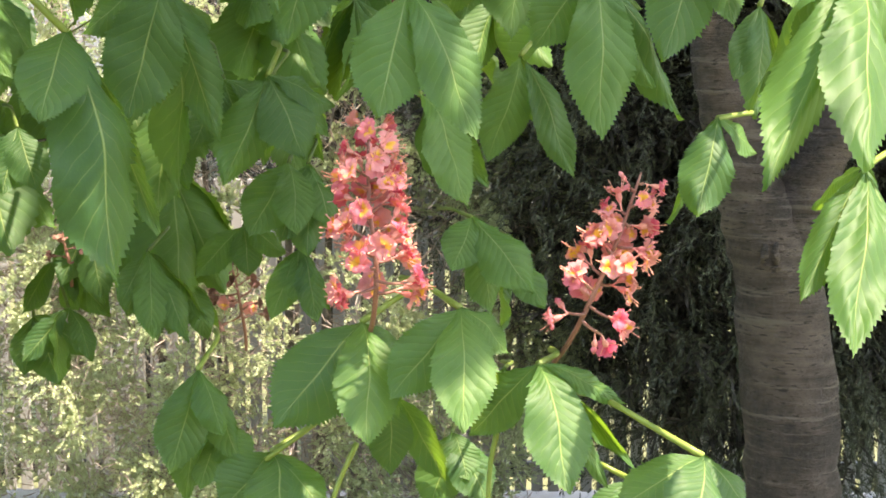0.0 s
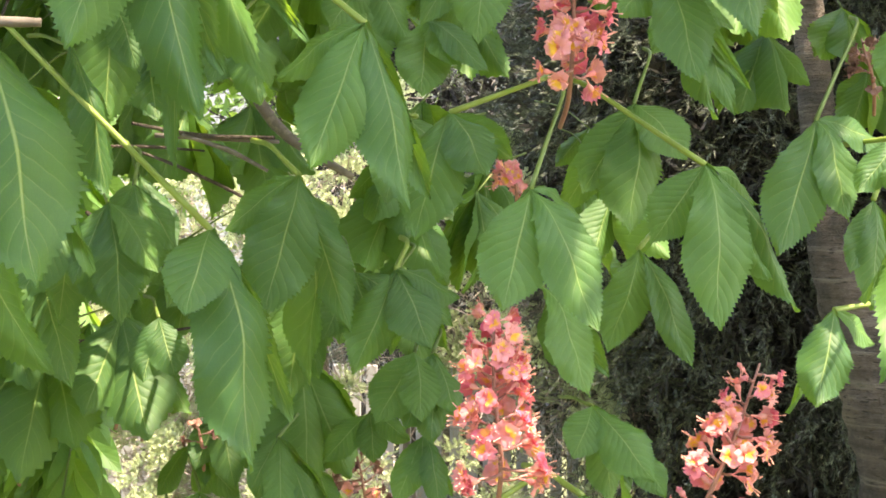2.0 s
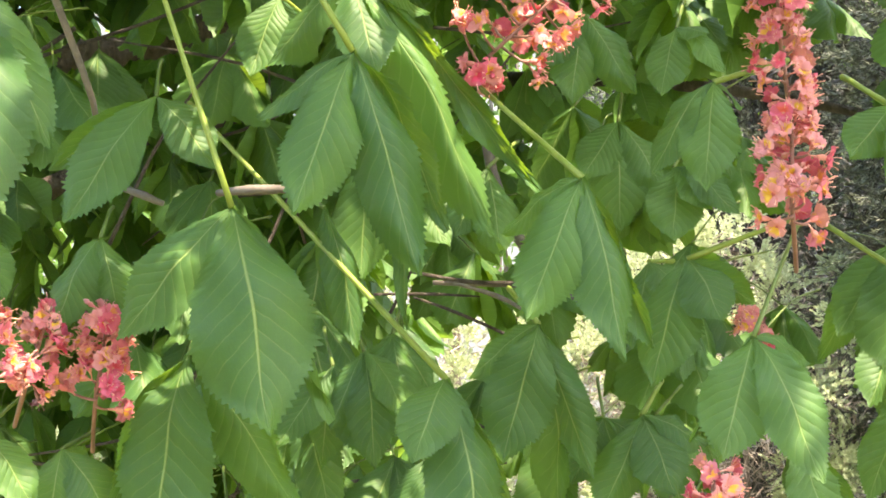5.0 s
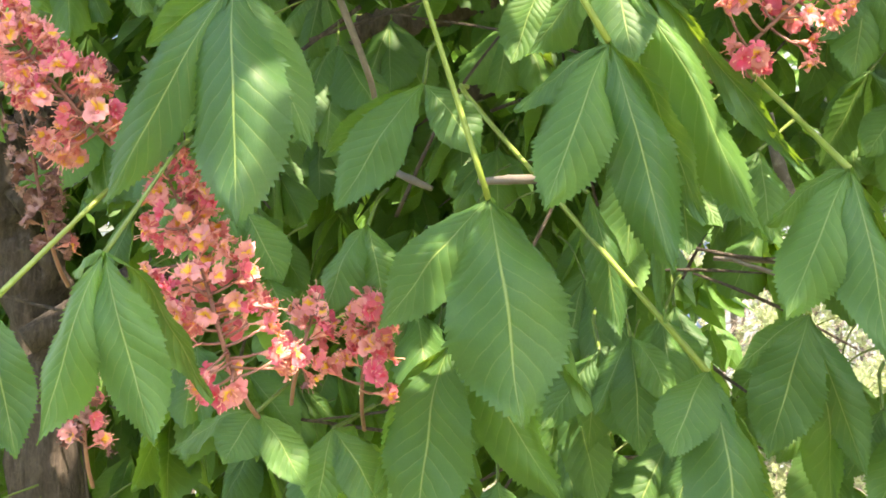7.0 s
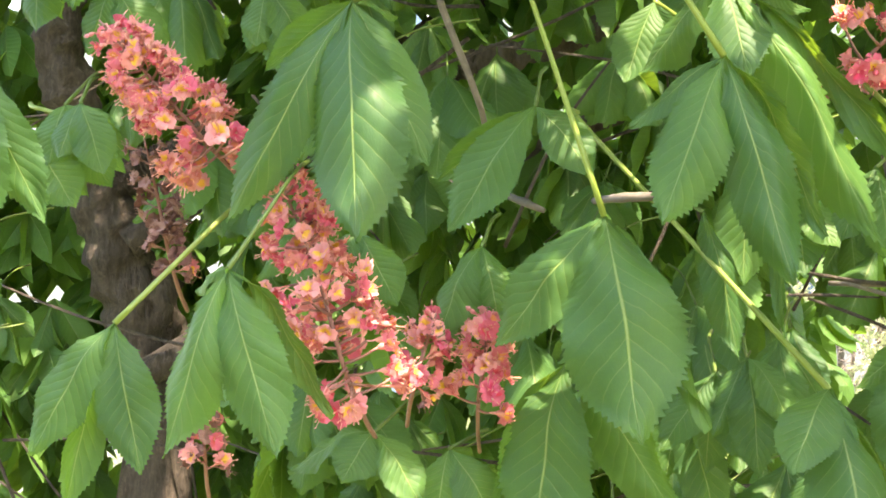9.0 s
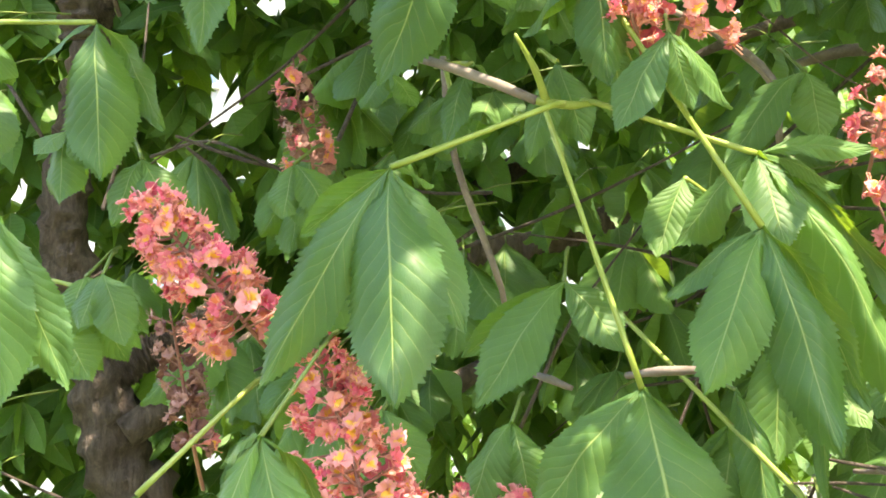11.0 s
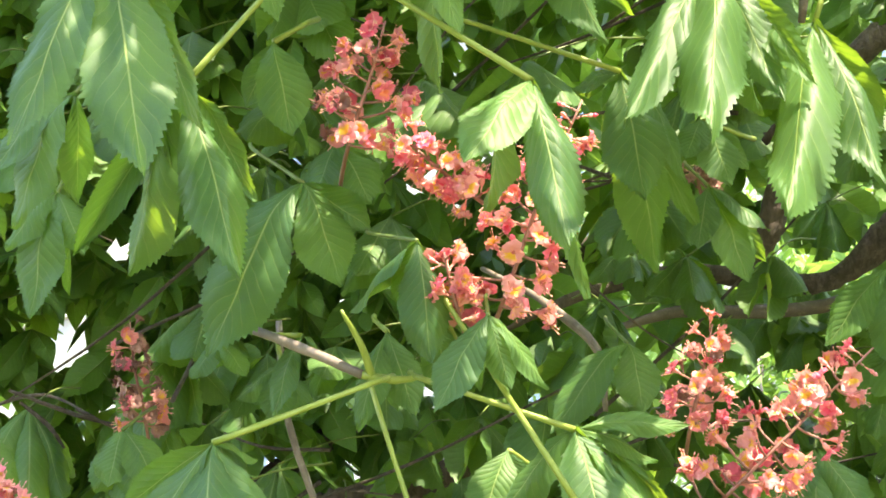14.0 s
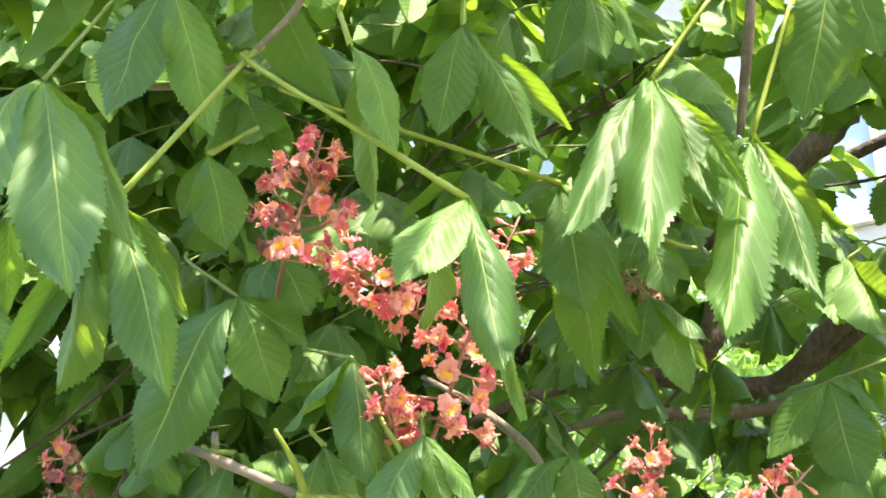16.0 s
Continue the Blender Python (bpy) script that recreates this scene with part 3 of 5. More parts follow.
# ---- its leaves, from the lowest boughs upward ----
leaf((-0.334, 1.25, 1.518), (-0.337, 1.303, 1.538), [((-0.332, 1.216, 1.425), 0.051), ((-0.308, 1.219, 1.444), 0.029)], tail=True)
leaf((-0.222, 1.302, 1.458), (-0.219, 1.354, 1.474), [((-0.243, 1.273, 1.395), 0.042), ((-0.199, 1.274, 1.406), 0.038), ((-0.22, 1.271, 1.383), 0.038)], tail=True)
leaf((-0.376, 1.37, 1.371), (-0.383, 1.423, 1.384), [((-0.387, 1.343, 1.319), 0.031), ((-0.36, 1.34, 1.298), 0.034)], tail=True)
leaf((-0.343, 1.396, 1.341), (-0.35, 1.448, 1.351), [((-0.356, 1.37, 1.298), 0.031), ((-0.32, 1.369, 1.293), 0.029)], tail=True)
leaf((-0.489, 1.412, 1.306), (-0.506, 1.464, 1.318), [((-0.492, 1.384, 1.256), 0.034), ((-0.459, 1.383, 1.247), 0.041), ((-0.43, 1.387, 1.273), 0.027)], tail=True)
leaf((-0.461, 1.286, 1.489), (-0.481, 1.338, 1.503), [((-0.467, 1.258, 1.435), 0.037), ((-0.439, 1.259, 1.44), 0.036)], tail=True)
leaf((-0.302, 1.301, 1.237), (-0.316, 1.352, 1.243), [((-0.276, 1.276, 1.2), 0.038), ((-0.313, 1.273, 1.183), 0.037)], tail=True)
leaf((-0.429, 1.374, 1.398), (-0.441, 1.426, 1.41), [((-0.407, 1.344, 1.329), 0.032), ((-0.445, 1.347, 1.346), 0.031)], tail=True)
leaf((-0.063, 1.121, 1.324), (-0.055, 1.171, 1.317), [((-0.083, 1.095, 1.281), 0.036), ((-0.058, 1.096, 1.284), 0.025)], tail=True)
leaf((-0.164, 1.067, 1.368), (-0.124, 1.100, 1.390), [((-0.222, 1.037, 1.301), 0.058), ((-0.157, 1.006, 1.297), 0.048), ((-0.133, 1.090, 1.315), 0.036)])
leaf((-0.096, 1.049, 1.381), (-0.123, 1.091, 1.392), [((-0.143, 1.021, 1.325), 0.042), ((-0.094, 0.988, 1.311), 0.044), ((-0.063, 1.044, 1.351), 0.034)])
leaf((-0.044, 1.034, 1.346), (-0.030, 1.054, 1.349), [((-0.027, 0.973, 1.275), 0.046), ((-0.089, 1.066, 1.288), 0.035), ((-0.009, 1.028, 1.305), 0.030), ((0.018, 1.049, 1.315), 0.017), ((0.008, 1.070, 1.249), 0.023)])
leaf((0.063, 1.006, 1.291), (0.003, 1.050, 1.318), [((0.005, 0.982, 1.263), 0.040), ((0.049, 0.949, 1.249), 0.049), ((0.089, 0.982, 1.263), 0.031)])
leaf((0.100, 1.187, 1.503), (0.132, 1.218, 1.506), [((0.062, 1.176, 1.424), 0.023, 115), ((0.080, 1.147, 1.432), 0.041), ((0.134, 1.203, 1.475), 0.030)])
leaf((0.144, 1.000, 1.607), (0.179, 1.058, 1.661), [((0.125, 0.872, 1.491), 0.052), ((0.075, 0.901, 1.477), 0.036), ((0.085, 1.017, 1.518), 0.032, 115), ((0.199, 1.007, 1.516), 0.043)], tail=True)
leaf((0.168, 1.032, 1.479), (0.204, 1.064, 1.494), [((0.115, 0.973, 1.400), 0.028, 25), ((0.137, 0.931, 1.374), 0.040), ((0.185, 0.971, 1.391), 0.042), ((0.144, 1.068, 1.447), 0.019)])
leaf((-0.311, 1.258, 1.290), (-0.299, 1.291, 1.310), [((-0.330, 1.227, 1.210), 0.045), ((-0.286, 1.231, 1.242), 0.032), ((-0.277, 1.276, 1.201), 0.028), ((-0.327, 1.281, 1.169), 0.038)])
leaf((-0.232, 1.103, 1.265), (-0.187, 1.137, 1.288), [((-0.264, 1.078, 1.229), 0.047), ((-0.219, 1.055, 1.210), 0.054), ((-0.191, 1.078, 1.229), 0.036)])
leaf((-0.444, 1.364, 1.323), (-0.468, 1.418, 1.348), [((-0.479, 1.337, 1.279), 0.026), ((-0.446, 1.325, 1.262), 0.043, 115), ((-0.417, 1.337, 1.279), 0.024)], tail=True)
leaf((-0.363, 1.321, 1.380), (-0.353, 1.374, 1.396), [((-0.352, 1.281, 1.311), 0.030), ((-0.323, 1.291, 1.307), 0.030), ((-0.382, 1.295, 1.338), 0.025)], tail=True)
leaf((-0.468, 1.419, 1.358), (-0.462, 1.470, 1.364), [((-0.494, 1.392, 1.312), 0.038, 115), ((-0.442, 1.393, 1.315), 0.044, -115), ((-0.413, 1.392, 1.310), 0.031)], tail=True)
leaf((-0.287, 1.374, 1.396), (-0.284, 1.425, 1.400), [((-0.327, 1.348, 1.354), 0.031), ((-0.280, 1.348, 1.354), 0.031), ((-0.247, 1.351, 1.374), 0.025)], tail=True)
leaf((-0.236, 1.282, 1.460), (-0.237, 1.334, 1.470), [((-0.266, 1.254, 1.402), 0.044), ((-0.227, 1.254, 1.404), 0.037)], tail=True)
leaf((-0.232, 1.322, 1.383), (-0.242, 1.374, 1.396), [((-0.234, 1.295, 1.341), 0.030), ((-0.214, 1.293, 1.322), 0.027), ((-0.254, 1.293, 1.326), 0.029)], tail=True)
leaf((0.039, 1.168, 1.225), (0.015, 1.189, 1.232), [((0.024, 1.142, 1.184), 0.030), ((0.003, 1.144, 1.197), 0.026)])
leaf((-0.148, 1.158, 1.298), (-0.145, 1.209, 1.304), [((-0.148, 1.169, 1.228), 0.035, 20), ((-0.105, 1.178, 1.221), 0.031, -115)], tail=True)
leaf((-0.360, 1.062, 1.565), (-0.603, 1.125, 1.79), [((-0.363, 1.000, 1.508), 0.047), ((-0.322, 1.026, 1.399), 0.063), ((-0.392, 1.060, 1.509), 0.031), ((-0.340, 1.040, 1.511), 0.027)])
leaf((-0.244, 1.021, 1.705), (-0.344, 1.103, 1.79), [((-0.263, 1.037, 1.673), 0.024), ((-0.275, 0.984, 1.605), 0.050), ((-0.211, 1.002, 1.577), 0.043), ((-0.201, 1.049, 1.586), 0.028, -115), ((-0.308, 1.041, 1.669), 0.028)])
leaf((-0.311, 1.143, 1.607), (-0.340, 1.172, 1.632), [((-0.332, 1.110, 1.500), 0.057), ((-0.370, 1.143, 1.564), 0.040), ((-0.275, 1.168, 1.485), 0.036, 30), ((-0.315, 1.218, 1.437), 0.036)])
leaf((-0.197, 1.166, 1.656), (-0.125, 1.188, 1.684), [((-0.222, 1.143, 1.558), 0.051), ((-0.167, 1.145, 1.606), 0.047), ((-0.149, 1.196, 1.621), 0.031, -115)])
leaf((-0.132, 1.045, 1.593), (-0.109, 1.098, 1.666), [((-0.150, 1.012, 1.511), 0.052), ((-0.181, 1.062, 1.521), 0.028, 115), ((-0.086, 1.022, 1.497), 0.045), ((-0.096, 1.074, 1.574), 0.023)], tail=True)
leaf((-0.125, 1.162, 1.521), (-0.137, 1.203, 1.532), [((-0.089, 1.140, 1.439), 0.045), ((-0.108, 1.190, 1.453), 0.026)])
leaf((-0.001, 1.167, 1.615), (-0.092, 1.198, 1.680), [((0.007, 1.133, 1.490), 0.056), ((-0.042, 1.164, 1.555), 0.043), ((0.049, 1.174, 1.526), 0.037), ((0.075, 1.194, 1.501), 0.030), ((0.044, 1.206, 1.585), 0.026)])
leaf((-0.049, 1.288, 1.672), (-0.032, 1.340, 1.721), [((-0.054, 1.255, 1.561), 0.057), ((-0.006, 1.267, 1.624), 0.052), ((-0.093, 1.265, 1.596), 0.045), ((-0.114, 1.325, 1.575), 0.034)], tail=True)
leaf((0.086, 1.189, 1.650), (0.128, 1.242, 1.731), [((0.053, 1.155, 1.546), 0.051), ((0.107, 1.166, 1.571), 0.040), ((0.141, 1.209, 1.633), 0.035)], tail=True)
leaf((0.145, 1.169, 1.635), (0.124, 1.209, 1.634), [((0.145, 1.147, 1.584), 0.033), ((0.109, 1.147, 1.592), 0.026), ((0.179, 1.148, 1.611), 0.030)])
leaf((0.157, 1.317, 1.591), (0.176, 1.359, 1.617), [((0.133, 1.295, 1.529), 0.030), ((0.152, 1.294, 1.497), 0.035)])
leaf((-0.045, 1.284, 1.549), (-0.023, 1.325, 1.573), [((-0.072, 1.261, 1.463), 0.042), ((-0.001, 1.261, 1.450), 0.034), ((-0.032, 1.302, 1.493), 0.026, -115)])
leaf((-0.244, 1.212, 1.533), (-0.239, 1.253, 1.555), [((-0.276, 1.189, 1.450), 0.041), ((-0.214, 1.190, 1.471), 0.048), ((-0.194, 1.231, 1.509), 0.036), ((-0.250, 1.240, 1.481), 0.036)])
leaf((-0.040, 1.127, 1.759), (-0.069, 1.153, 1.784), [((-0.011, 1.102, 1.671), 0.049), ((-0.069, 1.105, 1.720), 0.038), ((0.019, 1.154, 1.716), 0.030), ((0.009, 1.175, 1.650), 0.027)])
leaf((0.006, 1.100, 1.796), (-0.005, 1.149, 1.833), [((0.026, 1.075, 1.699), 0.044), ((-0.012, 1.080, 1.743), 0.036), ((0.061, 1.128, 1.737), 0.033)], tail=True)
leaf((-0.168, 1.133, 1.787), (-0.126, 1.171, 1.806), [((-0.216, 1.119, 1.716), 0.033, 20), ((-0.172, 1.106, 1.702), 0.045), ((-0.151, 1.163, 1.771), 0.026)])
leaf((-0.284, 1.323, 1.793), (-0.288, 1.371, 1.843), [((-0.281, 1.311, 1.693), 0.054), ((-0.240, 1.325, 1.725), 0.041), ((-0.311, 1.295, 1.740), 0.041)], tail=True)
leaf((-0.308, 1.283, 1.890), (-0.312, 1.332, 1.938), [((-0.313, 1.267, 1.802), 0.047), ((-0.260, 1.288, 1.811), 0.040), ((-0.339, 1.253, 1.836), 0.040)], tail=True)
leaf((-0.223, 1.288, 1.867), (-0.226, 1.338, 1.899), [((-0.234, 1.267, 1.805), 0.039), ((-0.193, 1.280, 1.858), 0.034), ((-0.181, 1.288, 1.824), 0.034)], tail=True)
leaf((-0.478, 0.947, 1.687), (-0.533, 0.913, 1.887), [((-0.436, 0.923, 1.530), 0.088), ((-0.554, 0.922, 1.595), 0.052), ((-0.434, 0.986, 1.563), 0.038), ((-0.429, 1.012, 1.536), 0.025, -115)])
leaf((-0.388, 0.954, 1.792), (-0.475, 0.900, 1.960), [((-0.413, 0.909, 1.676), 0.054), ((-0.459, 0.949, 1.749), 0.037), ((-0.340, 0.954, 1.635), 0.047), ((-0.335, 0.997, 1.669), 0.038, -115), ((-0.370, 1.010, 1.601), 0.019, -115)])
leaf((-0.412, 1.006, 1.860), (-0.503, 0.932, 1.895), [((-0.314, 1.061, 1.66), 0.042), ((-0.383, 0.984, 1.782), 0.045), ((-0.483, 1.010, 1.799), 0.039), ((-0.346, 1.074, 1.870), 0.020, 30), ((-0.381, 1.093, 1.850), 0.026)])
leaf((-0.589, 0.801, 1.829), (-0.510, 0.881, 1.880), [((-0.557, 0.768, 1.662), 0.070), ((-0.666, 0.761, 1.679), 0.045, -25), ((-0.555, 0.842, 1.718), 0.046), ((-0.583, 0.844, 1.825), 0.023), ((-0.664, 0.796, 1.789), 0.028, 115)])
leaf((-0.635, 0.732, 1.645), (-0.633, 0.793, 1.714), [((-0.656, 0.697, 1.524), 0.039), ((-0.591, 0.732, 1.525), 0.047), ((-0.674, 0.741, 1.631), 0.019)], tail=True)
leaf((-0.757, 0.744, 1.611), (-0.722, 0.815, 1.690), [((-0.798, 0.705, 1.519), 0.042), ((-0.796, 0.733, 1.472), 0.030, 115), ((-0.728, 0.744, 1.507), 0.045)])
leaf((-0.542, 1.002, 1.584), (-0.548, 1.053, 1.666), [((-0.552, 0.966, 1.435), 0.073), ((-0.594, 0.974, 1.466), 0.036, 115), ((-0.476, 1.060, 1.461), 0.048)], tail=True)
leaf((-0.595, 1.042, 1.790), (-0.618, 1.086, 1.826), [((-0.646, 0.991, 1.687), 0.055), ((-0.547, 1.051, 1.731), 0.042), ((-0.683, 1.025, 1.733), 0.033, 115)], tail=True)
leaf((-0.738, 0.992, 1.690), (-0.755, 1.039, 1.727), [((-0.748, 0.963, 1.664), 0.029), ((-0.700, 0.995, 1.629), 0.041), ((-0.740, 0.970, 1.633), 0.032)], tail=True)
leaf((-0.606, 0.981, 1.673), (-0.627, 1.026, 1.698), [((-0.626, 0.948, 1.599), 0.040), ((-0.584, 0.974, 1.610), 0.040)], tail=True)
leaf((-0.668, 0.925, 1.530), (-0.671, 0.981, 1.557), [((-0.677, 0.897, 1.493), 0.039), ((-0.625, 0.930, 1.476), 0.035), ((-0.745, 0.913, 1.496), 0.030)], tail=True)
leaf((-0.465, 1.161, 1.753), (-0.482, 1.208, 1.778), [((-0.462, 1.144, 1.645), 0.051), ((-0.439, 1.156, 1.687), 0.033)], tail=True)
leaf((-0.475, 1.098, 1.702), (-0.509, 1.135, 1.715), [((-0.445, 1.097, 1.586), 0.032), ((-0.477, 1.123, 1.631), 0.023)], tail=True)
leaf((-0.489, 1.047, 1.862), (-0.485, 1.085, 1.855), [((-0.501, 1.019, 1.796), 0.041), ((-0.489, 1.084, 1.814), 0.031)])
leaf((-0.631, 0.972, 1.516), (-0.641, 1.024, 1.525), [((-0.630, 0.951, 1.455), 0.039), ((-0.587, 0.979, 1.455), 0.041), ((-0.616, 1.005, 1.496), 0.026)], tail=True)
leaf((-0.491, 1.152, 1.575), (-0.517, 1.194, 1.603), [((-0.509, 1.168, 1.489), 0.038), ((-0.456, 1.153, 1.498), 0.042), ((-0.522, 1.111, 1.511), 0.037)], tail=True)
leaf((-0.465, 1.156, 1.587), (-0.492, 1.196, 1.626), [((-0.485, 1.131, 1.523), 0.032), ((-0.452, 1.148, 1.491), 0.042), ((-0.425, 1.156, 1.532), 0.032)], tail=True)
leaf((-0.242, 1.243, 1.660), (-0.233, 1.269, 1.662), [((-0.198, 1.245, 1.608), 0.039), ((-0.254, 1.223, 1.586), 0.037), ((-0.223, 1.233, 1.622), 0.028)])
leaf((-0.282, 1.238, 1.530), (-0.297, 1.283, 1.557), [((-0.262, 1.230, 1.467), 0.046), ((-0.304, 1.211, 1.476), 0.037), ((-0.227, 1.242, 1.494), 0.032)], tail=True)
leaf((-0.904, 0.809, 2.003), (-0.985, 0.775, 2.010), [((-0.893, 0.814, 1.867), 0.064), ((-0.868, 0.857, 1.916), 0.042, -115), ((-0.962, 0.799, 1.976), 0.029)])
leaf((-0.827, 0.667, 1.798), (-0.884, 0.682, 1.824), [((-0.815, 0.672, 1.667), 0.056), ((-0.800, 0.716, 1.682), 0.041), ((-0.846, 0.650, 1.713), 0.039)], tail=True)
leaf((-0.977, 0.874, 1.797), (-1.022, 0.877, 1.809), [((-0.977, 0.863, 1.745), 0.035), ((-0.951, 0.908, 1.735), 0.045), ((-1.016, 0.875, 1.783), 0.029)])
leaf((-0.972, 0.843, 1.929), (-0.996, 0.868, 1.957), [((-0.969, 0.837, 1.862), 0.040), ((-0.982, 0.817, 1.903), 0.030), ((-0.940, 0.850, 1.892), 0.029)])
leaf((-0.580, 0.884, 2.052), (-0.637, 0.892, 2.098), [((-0.654, 0.869, 1.918), 0.072), ((-0.564, 0.917, 1.974), 0.053), ((-0.551, 0.937, 2.026), 0.033, -115), ((-0.630, 0.896, 2.019), 0.037)], tail=True)
leaf((-0.478, 0.886, 1.984), (-0.532, 0.907, 2.008), [((-0.542, 0.895, 1.942), 0.043, 30), ((-0.499, 0.896, 1.937), 0.035), ((-0.472, 0.896, 1.892), 0.038)], tail=True)
leaf((-0.421, 0.887, 1.917), (-0.442, 0.924, 1.946), [((-0.452, 0.866, 1.847), 0.035), ((-0.413, 0.904, 1.866), 0.023), ((-0.394, 0.925, 1.869), 0.020)], tail=True)
leaf((-0.355, 0.832, 2.058), (-0.486, 0.758, 2.165), [((-0.363, 0.748, 1.965), 0.043), ((-0.418, 0.879, 1.992), 0.036), ((-0.320, 0.806, 1.919), 0.036), ((-0.343, 0.883, 1.914), 0.028, -115)])
leaf((-0.575, 0.731, 2.067), (-0.494, 0.762, 2.172), [((-0.526, 0.742, 1.917), 0.042), ((-0.547, 0.782, 1.992), 0.027, -115), ((-0.655, 0.777, 1.955), 0.061), ((-0.686, 0.753, 1.969), 0.026, 115)])
leaf((-0.584, 0.660, 2.128), (-0.563, 0.696, 2.206), [((-0.530, 0.647, 1.956), 0.060), ((-0.606, 0.608, 1.977), 0.045), ((-0.595, 0.745, 2.014), 0.027), ((-0.651, 0.674, 2.071), 0.023)], tail=True)
leaf((-0.695, 0.748, 2.100), (-0.701, 0.783, 2.150), [((-0.742, 0.745, 1.998), 0.049), ((-0.761, 0.720, 2.028), 0.033)], tail=True)
leaf((-0.291, 1.051, 2.248), (-0.237, 1.075, 2.331), [((-0.265, 0.933, 2.038), 0.053), ((-0.327, 0.926, 2.060), 0.040), ((-0.239, 1.040, 2.104), 0.036), ((-0.287, 1.138, 2.146), 0.029)])
leaf((-0.226, 1.107, 2.204), (-0.179, 1.108, 2.325), [((-0.227, 0.970, 1.981), 0.055), ((-0.179, 1.081, 2.033), 0.040), ((-0.263, 1.121, 2.183), 0.029), ((-0.196, 1.183, 2.131), 0.035, -115)])
leaf((-0.391, 1.084, 2.192), (-0.593, 0.965, 2.279), [((-0.383, 1.105, 2.077), 0.057), ((-0.413, 1.202, 2.047), 0.051), ((-0.362, 1.153, 2.105), 0.040), ((-0.437, 1.085, 2.187), 0.040)])
leaf((-0.351, 1.175, 2.175), (-0.328, 1.215, 2.170), [((-0.334, 1.190, 2.112), 0.046), ((-0.365, 1.162, 2.134), 0.030)])
leaf((-0.372, 1.242, 2.139), (-0.402, 1.269, 2.179), [((-0.351, 1.272, 2.049), 0.048), ((-0.386, 1.239, 2.078), 0.032), ((-0.325, 1.266, 2.093), 0.031)], tail=True)
leaf((-0.231, 1.299, 2.048), (-0.193, 1.364, 2.081), [((-0.293, 1.298, 1.986), 0.047), ((-0.220, 1.318, 1.949), 0.061), ((-0.196, 1.351, 2.030), 0.032)], tail=True)
leaf((-0.379, 0.879, 2.232), (-0.384, 0.892, 2.296), [((-0.405, 0.884, 2.146), 0.042), ((-0.344, 0.945, 2.138), 0.039), ((-0.372, 0.924, 2.247), 0.022)])
leaf((-0.413, 0.771, 2.165), (-0.428, 0.781, 2.203), [((-0.391, 0.798, 2.087), 0.032), ((-0.429, 0.837, 2.070), 0.034, -115)])
leaf((-0.542, 0.730, 2.235), (-0.540, 0.757, 2.281), [((-0.526, 0.771, 2.123), 0.041), ((-0.590, 0.730, 2.138), 0.058), ((-0.567, 0.773, 2.199), 0.025)])
leaf((-0.580, 0.838, 2.155), (-0.570, 0.866, 2.182), [((-0.572, 0.856, 2.079), 0.044), ((-0.622, 0.860, 2.118), 0.026, 115)])
leaf((-0.321, 0.986, 2.322), (-0.320, 1.013, 2.367), [((-0.352, 0.984, 2.247), 0.036), ((-0.312, 1.004, 2.249), 0.041), ((-0.292, 1.054, 2.268), 0.025)])
leaf((-0.140, 1.124, 2.357), (-0.132, 1.161, 2.414), [((-0.188, 1.132, 2.222), 0.064), ((-0.118, 1.155, 2.273), 0.044), ((-0.207, 1.159, 2.294), 0.039)], tail=True)
leaf((-0.643, 1.022, 2.157), (-0.674, 1.049, 2.194), [((-0.616, 1.040, 2.099), 0.051), ((-0.658, 1.012, 2.107), 0.040)], tail=True)
leaf((-0.803, 0.845, 2.078), (-0.824, 0.877, 2.122), [((-0.824, 0.848, 1.972), 0.052), ((-0.778, 0.857, 2.022), 0.032), ((-0.832, 0.822, 2.025), 0.032)], tail=True)
leaf((-0.605, 0.923, 1.942), (-0.634, 0.927, 1.949), [((-0.622, 0.912, 1.877), 0.026), ((-0.598, 0.945, 1.929), 0.026)])
leaf((-0.642, 0.950, 1.930), (-0.655, 0.960, 1.954), [((-0.640, 0.940, 1.879), 0.031), ((-0.683, 0.941, 1.904), 0.020)])
leaf((-0.681, 0.918, 1.947), (-0.686, 0.947, 1.966), [((-0.690, 0.895, 1.913), 0.027), ((-0.654, 0.920, 1.915), 0.022)])
leaf((-0.783, 0.924, 1.890), (-0.798, 0.969, 1.918), [((-0.783, 0.912, 1.840), 0.037), ((-0.749, 0.936, 1.840), 0.037), ((-0.762, 0.930, 1.826), 0.032)], tail=True)
leaf((-0.605, 1.050, 1.981), (-0.634, 1.074, 2.004), [((-0.624, 1.035, 1.892), 0.033), ((-0.583, 1.061, 1.906), 0.035), ((-0.619, 1.087, 1.948), 0.024)])
leaf((-0.487, 0.930, 1.944), (-0.492, 0.946, 1.967), [((-0.499, 0.964, 1.882), 0.031), ((-0.520, 0.952, 1.917), 0.025)])
leaf((-0.454, 1.224, 1.993), (-0.486, 1.253, 2.028), [((-0.519, 1.190, 1.910), 0.045), ((-0.444, 1.230, 1.929), 0.045)], tail=True)
leaf((-0.893, 0.858, 1.895), (-0.933, 0.879, 1.935), [((-0.910, 0.844, 1.837), 0.032), ((-0.864, 0.875, 1.833), 0.042)], tail=True)
leaf((-0.952, 0.856, 1.801), (-0.967, 0.897, 1.833), [((-0.908, 0.877, 1.754), 0.042), ((-0.959, 0.846, 1.749), 0.042)], tail=True)
leaf((-0.977, 0.850, 1.764), (-1.005, 0.890, 1.801), [((-0.937, 0.856, 1.712), 0.044), ((-0.980, 0.825, 1.719), 0.039)], tail=True)
